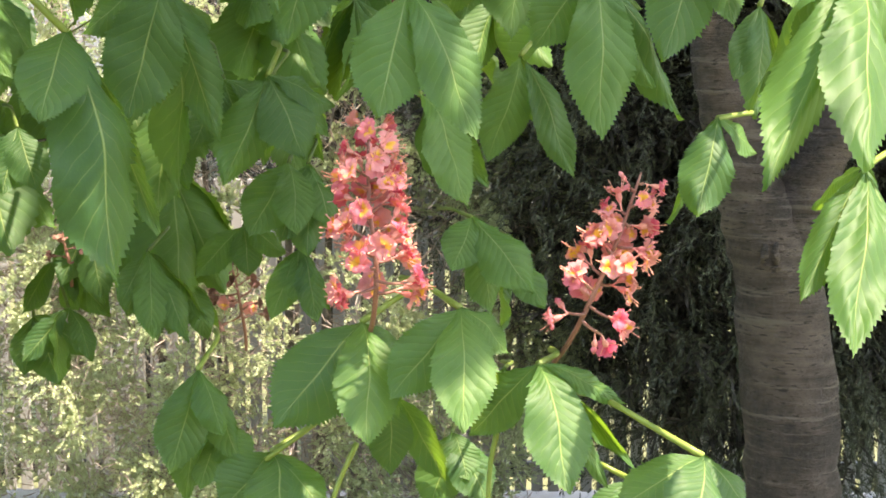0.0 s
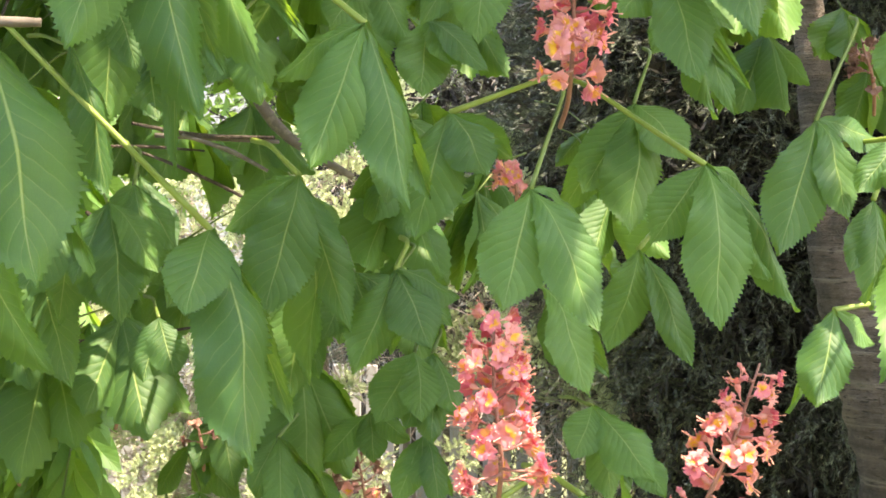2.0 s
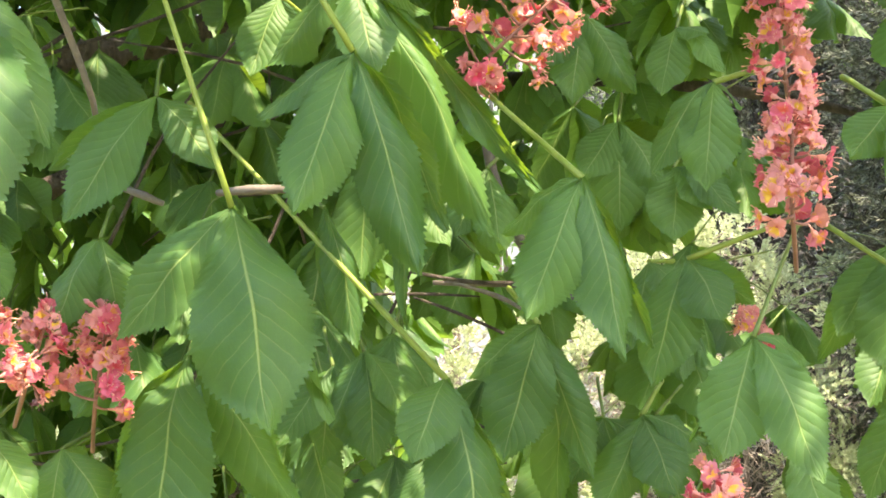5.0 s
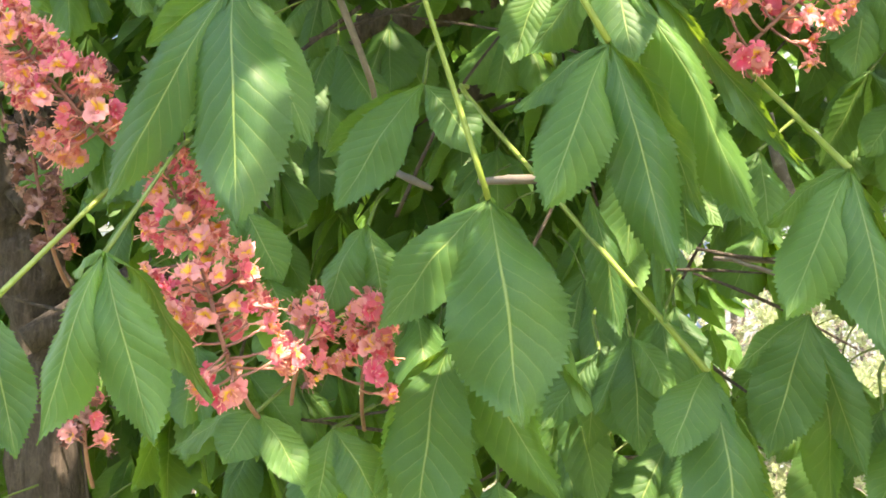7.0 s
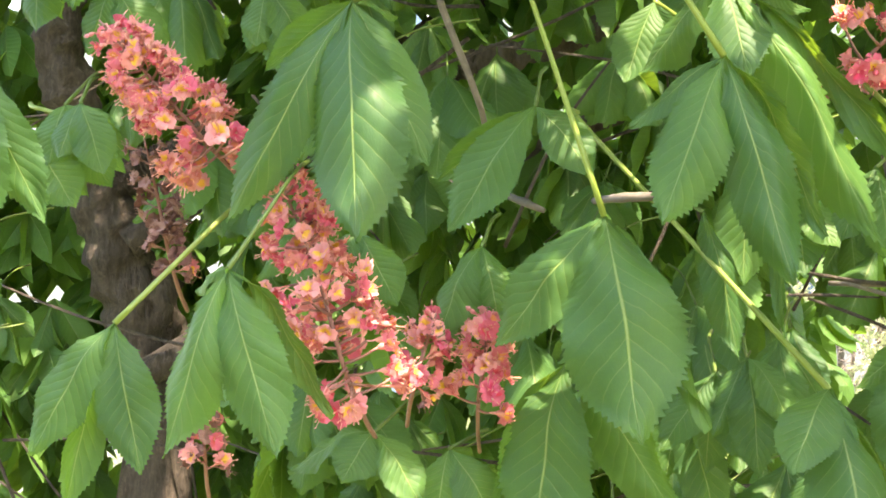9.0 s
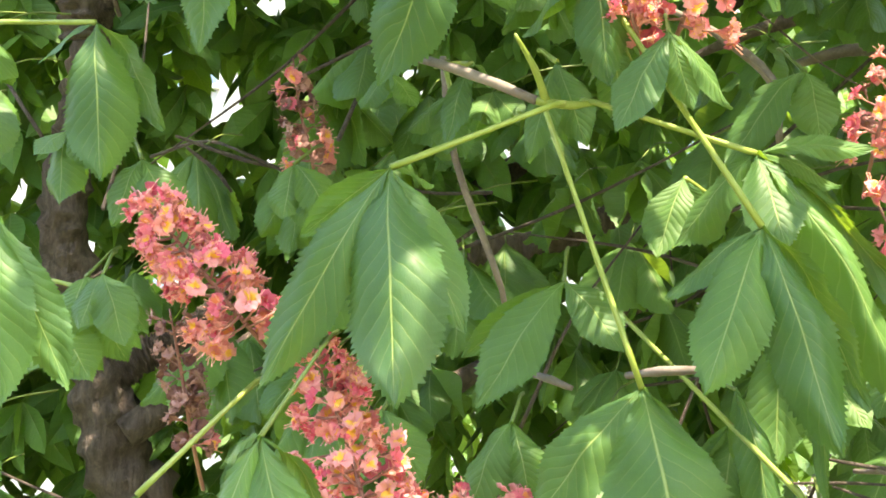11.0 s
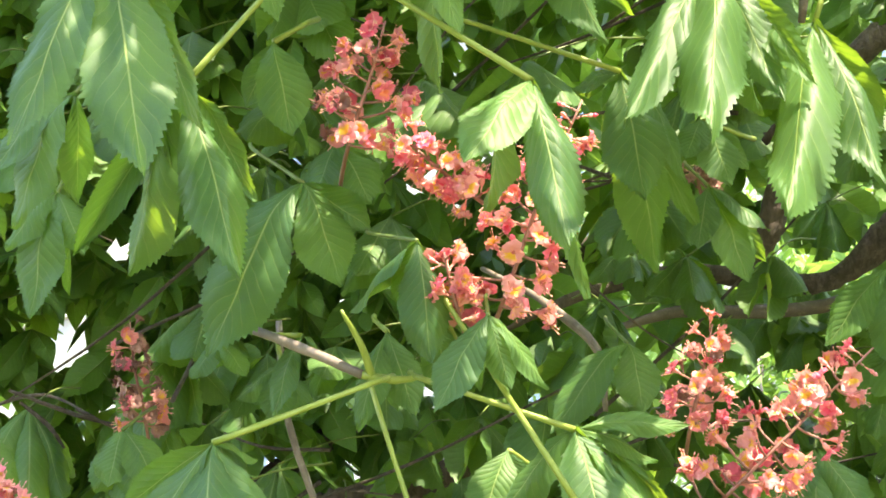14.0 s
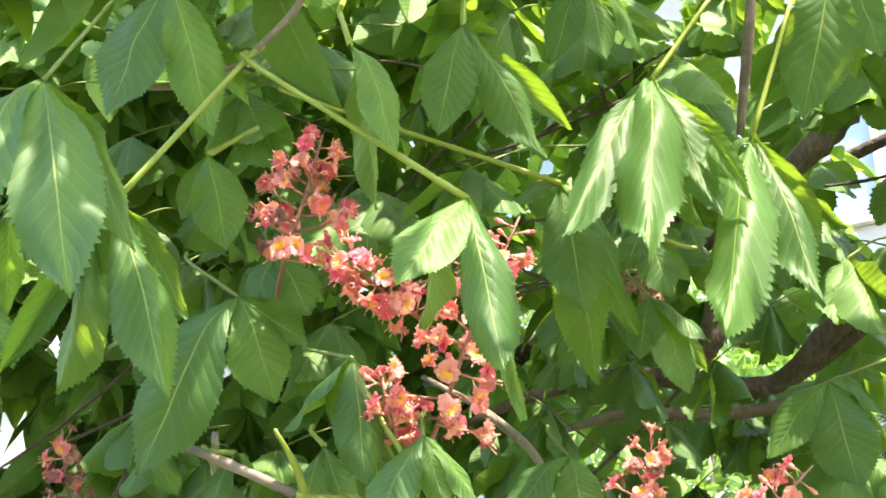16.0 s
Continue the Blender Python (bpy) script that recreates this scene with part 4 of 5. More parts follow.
leaf((-0.909, 0.837, 1.796), (-0.941, 0.874, 1.823), [((-0.878, 0.836, 1.734), 0.037), ((-0.908, 0.814, 1.747), 0.032)], tail=True)
leaf((-0.593, 1.142, 1.575), (-0.627, 1.188, 1.599), [((-0.564, 1.128, 1.487), 0.053), ((-0.608, 1.123, 1.479), 0.053)], tail=True)
leaf((-0.548, 1.198, 1.547), (-0.575, 1.245, 1.575), [((-0.504, 1.186, 1.436), 0.046), ((-0.552, 1.180, 1.483), 0.037), ((-0.509, 1.224, 1.508), 0.034, -115)], tail=True)
leaf((-0.459, 1.206, 1.602), (-0.468, 1.255, 1.632), [((-0.473, 1.187, 1.519), 0.037), ((-0.441, 1.190, 1.527), 0.037), ((-0.428, 1.232, 1.545), 0.033)], tail=True)
leaf((-0.256, 1.331, 1.530), (-0.246, 1.382, 1.550), [((-0.280, 1.310, 1.461), 0.040), ((-0.231, 1.316, 1.441), 0.050), ((-0.206, 1.318, 1.480), 0.035)], tail=True)
leaf((-0.611, 1.194, 1.454), (-0.640, 1.241, 1.479), [((-0.585, 1.178, 1.391), 0.042), ((-0.622, 1.174, 1.392), 0.037)], tail=True)
leaf((-0.467, 1.267, 1.733), (-0.491, 1.318, 1.769), [((-0.450, 1.244, 1.657), 0.051), ((-0.489, 1.245, 1.675), 0.046), ((-0.420, 1.245, 1.680), 0.037)], tail=True)
leaf((-0.360, 1.168, 1.736), (-0.353, 1.219, 1.762), [((-0.341, 1.145, 1.661), 0.038), ((-0.381, 1.146, 1.678), 0.038)], tail=True)
leaf((-0.472, 1.263, 1.612), (-0.496, 1.313, 1.643), [((-0.462, 1.239, 1.514), 0.046), ((-0.494, 1.240, 1.533), 0.042), ((-0.434, 1.241, 1.546), 0.032)], tail=True)
leaf((-0.233, 1.319, 1.749), (-0.232, 1.370, 1.776), [((-0.231, 1.297, 1.681), 0.053), ((-0.197, 1.298, 1.707), 0.034), ((-0.173, 1.298, 1.702), 0.034)], tail=True)
leaf((-0.013, 1.221, 1.751), (-0.003, 1.273, 1.787), [((0.002, 1.199, 1.683), 0.044), ((0.025, 1.198, 1.655), 0.028), ((-0.039, 1.200, 1.704), 0.031)], tail=True)
leaf((0.174, 1.273, 1.740), (0.192, 1.324, 1.776), [((0.155, 1.250, 1.677), 0.042), ((0.192, 1.250, 1.654), 0.051), ((0.215, 1.252, 1.695), 0.042)], tail=True)
leaf((-0.085, 1.226, 1.422), (-0.101, 1.277, 1.423), [((-0.037, 1.198, 1.366), 0.044), ((-0.101, 1.200, 1.383), 0.036), ((-0.068, 1.235, 1.341), 0.038)], tail=True)
leaf((-0.053, 1.291, 1.383), (-0.060, 1.343, 1.391), [((-0.060, 1.282, 1.317), 0.046, 115), ((-0.023, 1.265, 1.342), 0.033)], tail=True)
leaf((-0.100, 1.202, 1.253), (-0.095, 1.253, 1.256), [((-0.118, 1.174, 1.197), 0.040), ((-0.072, 1.175, 1.204), 0.040), ((-0.087, 1.178, 1.221), 0.031)], tail=True)

# ---- its flowers ----
panicle((-0.150, 1.003, 1.398), (-0.156, 1.017, 1.512), 0.065, 0, 1.1)
panicle((-0.017, 1.017, 1.377), (0.022, 1.032, 1.475), 0.062, 0, .8)
panicle((-0.103, 1.042, 1.669), (-0.106, 1.038, 1.786), 0.058, 0)
panicle((-0.116, 1.132, 1.793), (-0.125, 1.120, 1.890), 0.054, 0)
panicle((-0.385, 1.181, 1.895), (-0.354, 1.169, 1.980), 0.066, .25)
panicle((-0.351, 1.080, 1.792), (-0.213, 1.123, 1.924), 0.088, 0, .8)
panicle((-0.594, 0.957, 1.547), (-0.586, 0.958, 1.625), 0.061, 0, 1.1)
panicle((-0.616, 0.838, 1.560), (-0.659, 0.804, 1.717), 0.100, 0, 1.5)
panicle((-0.631, 0.926, 1.565), (-0.615, 0.933, 1.62), 0.022, 0.1)
panicle((-0.721, 0.810, 1.732), (-0.778, 0.743, 1.830), 0.082, 0, 1.8)
panicle((-0.806, 0.845, 1.653), (-0.809, 0.816, 1.755), 0.030, .75)
panicle((-0.900, 1.084, 1.943), (-0.898, 1.048, 2.042), 0.052, .55)
panicle((-0.435, 0.932, 1.938), (-0.353, 0.911, 2.078), 0.082, 0, .85)
panicle((-0.457, 0.913, 1.925), (-0.458, 0.890, 1.972), 0.034, 0)
panicle((-0.443, 0.913, 2.020), (-0.481, 0.872, 2.062), 0.038, 0)
panicle((-0.544, 0.891, 2.078), (-0.499, 0.872, 2.167), 0.098, .1, 1.0)
panicle((-0.314, 1.559, 1.276), (-0.333, 1.569, 1.348), 0.072, .8)
panicle((-0.555, 1.573, 1.373), (-0.558, 1.581, 1.431), 0.038, .8)
panicle((-0.145, 1.185, 1.593), (-0.149, 1.186, 1.618), 0.026, .2)
panicle((-0.793, 0.870, 1.499), (-0.793, 0.868, 1.558), 0.039, .4)
panicle((0.168, 1.371, 1.701), (0.158, 1.373, 1.737), 0.030, .9)
panicle((-0.395, 1.285, 2.154), (-0.395, 1.273, 2.179), 0.027, .6)
panicle((-0.439, 1.354, 1.364), (-0.444, 1.355, 1.385), 0.023, .6)
panicle((-0.549, 1.463, 1.400), (-0.549, 1.463, 1.434), 0.031, .85)
panicle((-0.647, 1.454, 1.344), (-0.650, 1.455, 1.392), 0.042, .85)

# Limbs that carry the boughs, from the trunk outwards.
limb("branch", [(-1.62, 1.55, 1.55), (-1.2, 2.1, 1.95), (-0.72, 2.2, 2.02), (-0.3, 2.1, 1.96), (0.05, 2.0, 1.85)], (0.026, 0.018, 0.012, 0.009, 0.005), BARK, tree, 30, 9, 0.3)
limb("branch", [(-1.65, 1.55, 1.75), (-1.25, 2.15, 2.3), (-0.75, 2.25, 2.62), (-0.25, 2.2, 2.75), (0.15, 2.1, 2.75)], (0.026, 0.019, 0.013, 0.010, 0.006), BARK, tree, 30, 9, 0.3)

# ---- leaves further in, behind the hanging ones ----
fill = random.Random(11)
made = 0
while made < 430:
    a, b = fill.uniform(-18, 56), fill.uniform(-16, 38)
    d = fill.uniform(1.42, 2.3)
    if (a < 1 and b < 4) or (1 <= a < 16 and b < -3.5 and not (a > 8 and -9 < b and fill.random() < 0.3)) or (a < 8 and b < -1) or (16 <= a and b < -11):
        continue
    if a > 40 and b < 12 and d < 1.7:
        continue
    if math.hypot(a - 43.8, b - 19.0) < 2.4 or math.hypot(a - 4.8, b - 4.9) < 2.6 or math.hypot(a - -1.7, b - 5.8) < 2.6:
        continue
    if 44.5 < a < 52 and -4 < b < 25 and fill.random() < 0.8:
        continue
    if 8 < a < 19 and 16.5 < b < 23 and d < 2.1:
        continue
    if 6 < a < 21 and b > 19 and fill.random() < 0.25:
        continue
    a, b = radians(a), radians(b)
    h = Vector((-math.sin(a) * d * math.cos(b), math.cos(a) * d * math.cos(b), 1.6 + d * math.sin(b)))
    wild_leaf(h, h + Vector((fill.uniform(-0.1, 0.1), 0.1, 0.05)), fill.uniform(0.10, 0.15), fill, (0.5 * fill.uniform(-1, 1) + math.sin(a), -1))
    made += 1

# Low leaves that hide the junipers from the camera are taken out.
for ob in [q for q in tree.children if q.name.startswith("leaf")]:
    x, y, z = ob.location
    if y > 1.38 and z < 1.46 and 0.28 < -x / y < 0.40 and ob.children and ob.children[0].data in SMALL:
        for q in ob.children:
            bpy.data.objects.remove(q)
        bpy.data.objects.remove(ob)

# A few leaves set to cover bright gaps and a branch in the camera's view.
for a, b, d in ((15.1, 18.0, 2.2), (17.0, 17.6, 2.05), (13.9, 17.0, 2.15), (16.3, 15.2, 2.25), (18.0, 15.6, 2.1), (20.6, 20.6, 1.77), (18.1, 20.1, 1.72), (14.8, 19.9, 1.83)):
    a, b = radians(a), radians(b)
    h = Vector((-math.sin(a) * d * math.cos(b), math.cos(a) * d * math.cos(b), 1.6 + d * math.sin(b)))
    wild_leaf(h, h + Vector((0.03, 0.1, 0.05)), fill.uniform(0.10, 0.13), fill, (math.sin(a), -1))


# ---- fine twigs between the leaves ----
for _ in range(70):
    a, b, d = radians(fill.uniform(15, 54)), radians(fill.uniform(-9, 36)), fill.uniform(1.55, 2.3)
    h = Vector((-math.sin(a) * d * math.cos(b), math.cos(a) * d * math.cos(b), 1.6 + d * math.sin(b)))
    way = Vector((fill.uniform(-1, 1), fill.uniform(-0.4, 0.4), fill.uniform(-0.5, 0.8))).normalized() * fill.uniform(0.1, 0.24)
    bend = Vector((fill.uniform(-1, 1), 0, fill.uniform(-1, 1))) * 0.025
    limb("twig", [h - way, h + bend, h + way], (0.0026, 0.0021, 0.0012), BARK, tree, 8, 5, 0.2)


def loose_leaves(name, count, place, size, material, parent, seed, thin=0.48, label="", droop=1.0, spread=1.0, palm=0, open_to=0.0):
    """Many small pointed leaves in one mesh: place(rnd) gives where each one hangs."""
    rnd = np.random.default_rng(seed)
    at = place(rnd, count)
    if open_to:
        for *spot, wide in SUNLIT_SPOTS:
            off = at - [0, 0, 0.05] - np.array(spot)
            off -= np.outer(off @ np.array(sun_way), sun_way)
            at = at[np.linalg.norm(off, axis=1) > wide * open_to]
        count = len(at)
    d = rnd.normal(size=(count, 3)) * spread
    d[:, 2] -= droop
    if palm:
        g = np.arange(count) // palm
        at = at[g]
        aim = rnd.normal(size=(count, 2)) * 0.7 + [0.2, -0.8]
        a = np.arctan2(aim[:, 1], aim[:, 0])[g] + np.radians((np.arange(count) % palm - (palm - 1) / 2) * 40) + rnd.normal(size=count) * 0.15
        d = np.stack([np.cos(a), np.sin(a), -rnd.uniform(0.5, 1.6, count)[g] - rnd.uniform(0, 0.4, count)], 1)
    d /= np.linalg.norm(d, axis=1)[:, None]
    s = np.cross(d, rnd.normal(size=(count, 3)))
    s /= np.linalg.norm(s, axis=1)[:, None]
    n = np.cross(s, d)
    long = (size * rnd.uniform(0.7, 1.25, count))[:, None]
    w = long * thin
    bend = n * long * rnd.uniform(-0.12, 0.2, count)[:, None]
    rows = [at, at + d * long * 0.35 + bend * 0.7, at + d * long * 0.68 + bend * 0.8, at + d * long]
    for side in (1, -1):
        for t, wide in ((0.16, 0.22), (0.36, 0.43), (0.56, 0.5), (0.74, 0.38), (0.89, 0.17)):
            rows.append(at + d * long * t + bend * 3.6 * t * (1 - t) * 0.9 + s * w * wide * side - n * w * wide * 0.3)
    pts = np.stack(rows, 1).reshape(-1, 3)
    k = np.arange(count)[:, None] * 14
    faces = np.concatenate([k + q for q in ([0, 1, 5, 4], [1, 2, 6, 5], [2, 3, 8, 7], [0, 9, 10, 1], [1, 10, 11, 2], [2, 12, 13, 3])]).tolist()
    faces += np.concatenate([k + [2, 7, 6], k + [2, 11, 12]]).tolist()
    me = bpy.data.meshes.new(name)
    me.from_pydata(pts.tolist(), [], faces)
    uv = np.array([(0.5, 0), (0.5, 0.35), (0.5, 0.68), (0.5, 1)] + [(0.5 + 0.5 * q, t) for q in (1, -1) for t in (0.16, 0.36, 0.56, 0.74, 0.89)])
    index = np.zeros(len(me.loops), dtype=np.int32)
    me.loops.foreach_get("vertex_index", index)
    me.uv_layers.new(name="blade").data.foreach_set("uv", uv[index % 14].astype(np.float32).ravel())
    me.materials.append(material)
    ob = new(name, me)
    ob.parent = parent
    return tagged(ob, label, kind="stuff")


def shade_roof(rnd, n):
    """Clustered leaf roof added overhead to shade the inner leaves, thinning to its open side."""
    c = np.stack([rnd.uniform(-4.4, 0.3, 500), rnd.uniform(1.14, 1.95, 500), rnd.uniform(2.8, 3.2, 500)], 1)
    c = c[np.clip((0.1 - c[:, 0]) / 0.5, 0.2, 1.0) > rnd.uniform(0, 1, 500)]
    e = np.stack([rnd.uniform(-0.2, 0.95, 90), rnd.uniform(1.52, 1.95, 90), rnd.uniform(2.85, 3.2, 90)], 1)
    c = np.concatenate([c, e])
    return c[rnd.integers(0, len(c), n)] + rnd.normal(size=(n, 3)) * [0.13, 0.13, 0.07]


# Places picked in the camera's view to be sunlit; radius cut from the crown.
SUNLIT_SPOTS = [(-0.09, 1.03, 1.36, 0.07), (-0.14, 1.06, 1.36, 0.07), (-0.17, 1.01, 1.48, 0.07), (-0.15, 1.01, 1.44, 0.07), (0.01, 1.03, 1.44, 0.045), (0.03, 1.03, 1.46, 0.04), (-0.04, 1.0, 1.3, 0.08), (0.13, 0.94, 1.53, 0.13), (0.1, 0.94, 1.51, 0.12), (0.09, 1.16, 1.48, 0.12), (0.15, 1.0, 1.41, 0.12), (-0.58, 0.8, 1.79, 0.03), (-0.4, 0.95, 1.78, 0.045), (-0.31, 1.09, 1.83, 0.06), (-0.27, 1.11, 1.82, 0.06), (-0.39, 0.94, 1.78, 0.045), (-0.29, 1.03, 2.16, 0.14), (-0.31, 0.99, 2.15, 0.12), (-0.22, 1.04, 2.1, 0.12), (-0.21, 1.08, 2.15, 0.12), (-0.35, 0.77, 2.0, 0.085), (-0.33, 0.82, 1.97, 0.06), (-0.32, 1.14, 1.91, 0.07), (-0.26, 1.12, 1.9, 0.06), (-0.46, 0.91, 1.98, 0.05), (-0.53, 0.86, 2.13, 0.06)]


def shade_boughs(rnd, n):
    """Boughs added just above the camera's view to shade the hanging leaves."""
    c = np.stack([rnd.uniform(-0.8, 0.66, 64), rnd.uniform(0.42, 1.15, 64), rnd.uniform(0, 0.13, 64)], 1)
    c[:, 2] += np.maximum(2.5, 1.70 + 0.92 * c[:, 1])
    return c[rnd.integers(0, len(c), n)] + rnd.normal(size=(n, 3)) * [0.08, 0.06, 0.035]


loose_leaves("crown", 1400, shade_boughs, 0.14, DEEPLEAF, tree, 9, open_to=1.0, label="leafy boughs added out of view to cast shade")


def shade_edge(rnd, n):
    """More unseen leaves added beside those boughs, where stray sun came through."""
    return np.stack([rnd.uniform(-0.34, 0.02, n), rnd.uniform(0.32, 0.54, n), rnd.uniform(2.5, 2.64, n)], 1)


loose_leaves("crown", 150, shade_edge, 0.14, DEEPLEAF, tree, 14, open_to=1.0, label="more leaves added out of view to stop stray sun")
loose_leaves("crown", 3200, shade_roof, 0.13, DEEPLEAF, tree, 5, open_to=1.2, label="dense leaf crown added overhead to cast shade")


def inner_leaves(rnd, n):
    """Leaves deep inside the tree, round the trunk, with a few gaps."""
    a, b, d = rnd.uniform(9, 62, 4 * n), rnd.uniform(-10, 40, 4 * n), rnd.uniform(2.4, 3.15, 4 * n)
    d = np.where(a < 20, rnd.uniform(2.15, 2.45, 4 * n), d)
    gap = (a < 20) & ((b > 33) | (b < 5) | (rnd.uniform(0, 1, 4 * n) < 0.6)) | (a < 25) & (b > 10) & (rnd.uniform(0, 1, 4 * n) < 0.15) | (a < 16) & (b < -2) | (np.hypot(a - 43.8, b - 18.4) < 1.6) | (np.sin(a * 0.9) + np.sin(b * 1.1 + 2) + np.sin(a * 0.37 + b * 0.6) > 2.2)
    a, b, d = (np.radians(q[~gap][:n]) if k < 2 else q[~gap][:n] for k, q in enumerate((a, b, d)))
    return np.stack([-np.sin(a) * d * np.cos(b), np.cos(a) * d * np.cos(b), 1.6 + d * np.sin(b)], 1)


loose_leaves("inner_foliage", 17500, inner_leaves, 0.115, DEEPLEAF, tree, 6, palm=5, thin=0.42, label="shaded leaves deep in the crown")

# ---- the other tree beside it ----
other = thing("tree", "bare lower trunk of a smooth-barked tree, forking above", "tree")
limb("trunk", [(0.509, 2.518, -0.060), (0.509, 2.518, 0.555), (0.506, 2.546, 0.752), (0.502, 2.573, 0.949), (0.485, 2.597, 1.117), (0.450, 2.615, 1.244), (0.414, 2.631, 1.362), (0.374, 2.651, 1.500), (0.360, 2.670, 1.638), (0.343, 2.705, 1.884), (0.309, 2.774, 2.378), (0.305, 2.985, 3.269)], (0.1006, 0.0875, 0.0835, 0.0795, 0.0776, 0.0656, 0.0517, 0.0418, 0.0368, 0.0298, 0.0268, 0.0179), CHERRY, other, 60, 28, 0.14)
limb("branch", [(0.500, 2.593, 1.087), (0.512, 2.611, 1.215), (0.544, 2.627, 1.333), (0.593, 2.641, 1.427), (0.662, 2.658, 1.550), (0.701, 2.698, 1.836), (0.768, 2.767, 2.327), (0.924, 2.977, 3.212)], (0.0398, 0.0517, 0.0457, 0.0418, 0.0378, 0.0298, 0.0268, 0.0179), CHERRY, other, 60, 28, 0.14)

bm = bmesh.new()
tube(bm, [(0.004, 0.004, -0.024), (0, -0.006, -0.008), (-0.002, -0.007, 0.010), (0.003, 0.004, 0.026)], (0.005, 0.009, 0.008, 0.004), 12, 9, 0.5)
tube(bm, [(-0.030, 0.004, -0.022), (-0.026, -0.005, 0), (-0.024, 0.003, 0.022)], (0.005, 0.010, 0.005), 10, 9, 0.6)
tube(bm, [(-0.034, 0.004, -0.026), (-0.012, -0.004, -0.031), (0.012, -0.003, -0.029), (0.022, 0.006, -0.020)], (0.003, 0.005, 0.005, 0.003), 12, 7, 0.6)
knot = part("knot", bm, CHERRY, other, "healed branch scar")
knot.location = (0.460, 2.534, 1.206)
knot.scale = (0.75, 0.8, 0.75)


# Unseen leaves added overhead to shade the bare trunk and the cypresses.
def shade_crown(rnd, n):
    c = np.stack([rnd.uniform(1.15, 4.2, 400), rnd.uniform(1.0, 3.6, 400), rnd.uniform(2.85, 3.6, 400)], 1)
    return c[rnd.integers(0, 400, n)] + rnd.normal(size=(n, 3)) * 0.15


loose_leaves("crown", 26000, shade_crown, 0.13, FARLEAF, other, 8, open_to=1.5, label="dense leaf crown added overhead to cast shade")


def clumps(rnd, n, centre, size, groups, tight):
    """Places in puffs over the outside of a rounded mass."""
    d = rnd.normal(size=(groups, 3))
    d /= np.linalg.norm(d, axis=1)[:, None]
    c = np.array(centre) + d * np.array(size) * rnd.uniform(0.55, 1.0, (groups, 1)) ** 0.5
    p = c[rnd.integers(0, groups, n)] + rnd.normal(size=(n, 3)) * tight
    return p[p[:, 2] > 0.02] if (p[:, 2] > 0.02).all() else np.where(p[:, 2:3] > 0.02, p, p * [1, 1, 0] + [0, 0, 0.05])


def sprays(name, at, way, long, count, needle, wide, material, parent, seed, spread=0.8, label=""):
    """Feathery sprigs in one mesh: each a row of pointed needles on alternate sides of its axis."""
    rnd = np.random.default_rng(seed)
    n = len(at)
    way = way / np.linalg.norm(way, axis=1)[:, None]
    side = np.cross(way, rnd.normal(size=(n, 3)))
    side /= np.linalg.norm(side, axis=1)[:, None]
    flat = np.cross(way, side)
    reach = (long * rnd.uniform(0.6, 1.3, n))[:, None, None]
    s = np.linspace(0.08, 1.0, count)[None, :, None]
    turn = (np.arange(count) % 2 * math.pi)[None, :, None] + rnd.normal(size=(n, count, 1)) * 0.7
    root = at[:, None] + way[:, None] * reach * s - np.array([0, 0, 0.3]) * reach * s * s * 0.5
    d = way[:, None] * (0.55 + 0.6 * s) + (side[:, None] * np.cos(turn) + flat[:, None] * np.sin(turn)) * spread * (1.05 - 0.7 * s)
    d /= np.linalg.norm(d, axis=2)[:, :, None]
    size = needle * (1.15 - 0.5 * s) * rnd.uniform(0.6, 1.3, (n, count, 1))
    across = np.cross(d, rnd.normal(size=(n, count, 3)))
    across /= np.linalg.norm(across, axis=2)[:, :, None]
    pts = np.stack([root, root + d * size * 0.5 + across * wide, root + d * size, root + d * size * 0.5 - across * wide], 2).reshape(-1, 3)
    me = bpy.data.meshes.new(name)
    me.from_pydata(pts.tolist(), [], (np.arange(n * count)[:, None] * 4 + np.arange(4)).tolist())
    me.materials.append(material)
    ob = new(name, me)
    ob.parent = parent
    return tagged(ob, label, kind="stuff")


def bush_stems(name, label, centre, size, seed):
    ob = thing(name, label, name.split("_")[-1], (centre[0], centre[1], 0))
    r = random.Random(seed)
    for k in range(6):
        x, y = r.uniform(-0.5, 0.5) * size[0], r.uniform(-0.3, 0.3) * size[1]
        limb("stem", [(x * 0.4, y * 0.4, -0.05), (x * 0.7, y * 0.7, centre[2] * 0.6), (x, y, centre[2] + size[2] * 0.5)], (0.022, 0.016, 0.006), TWIG, ob, 8, 6, 0.2)
    return ob


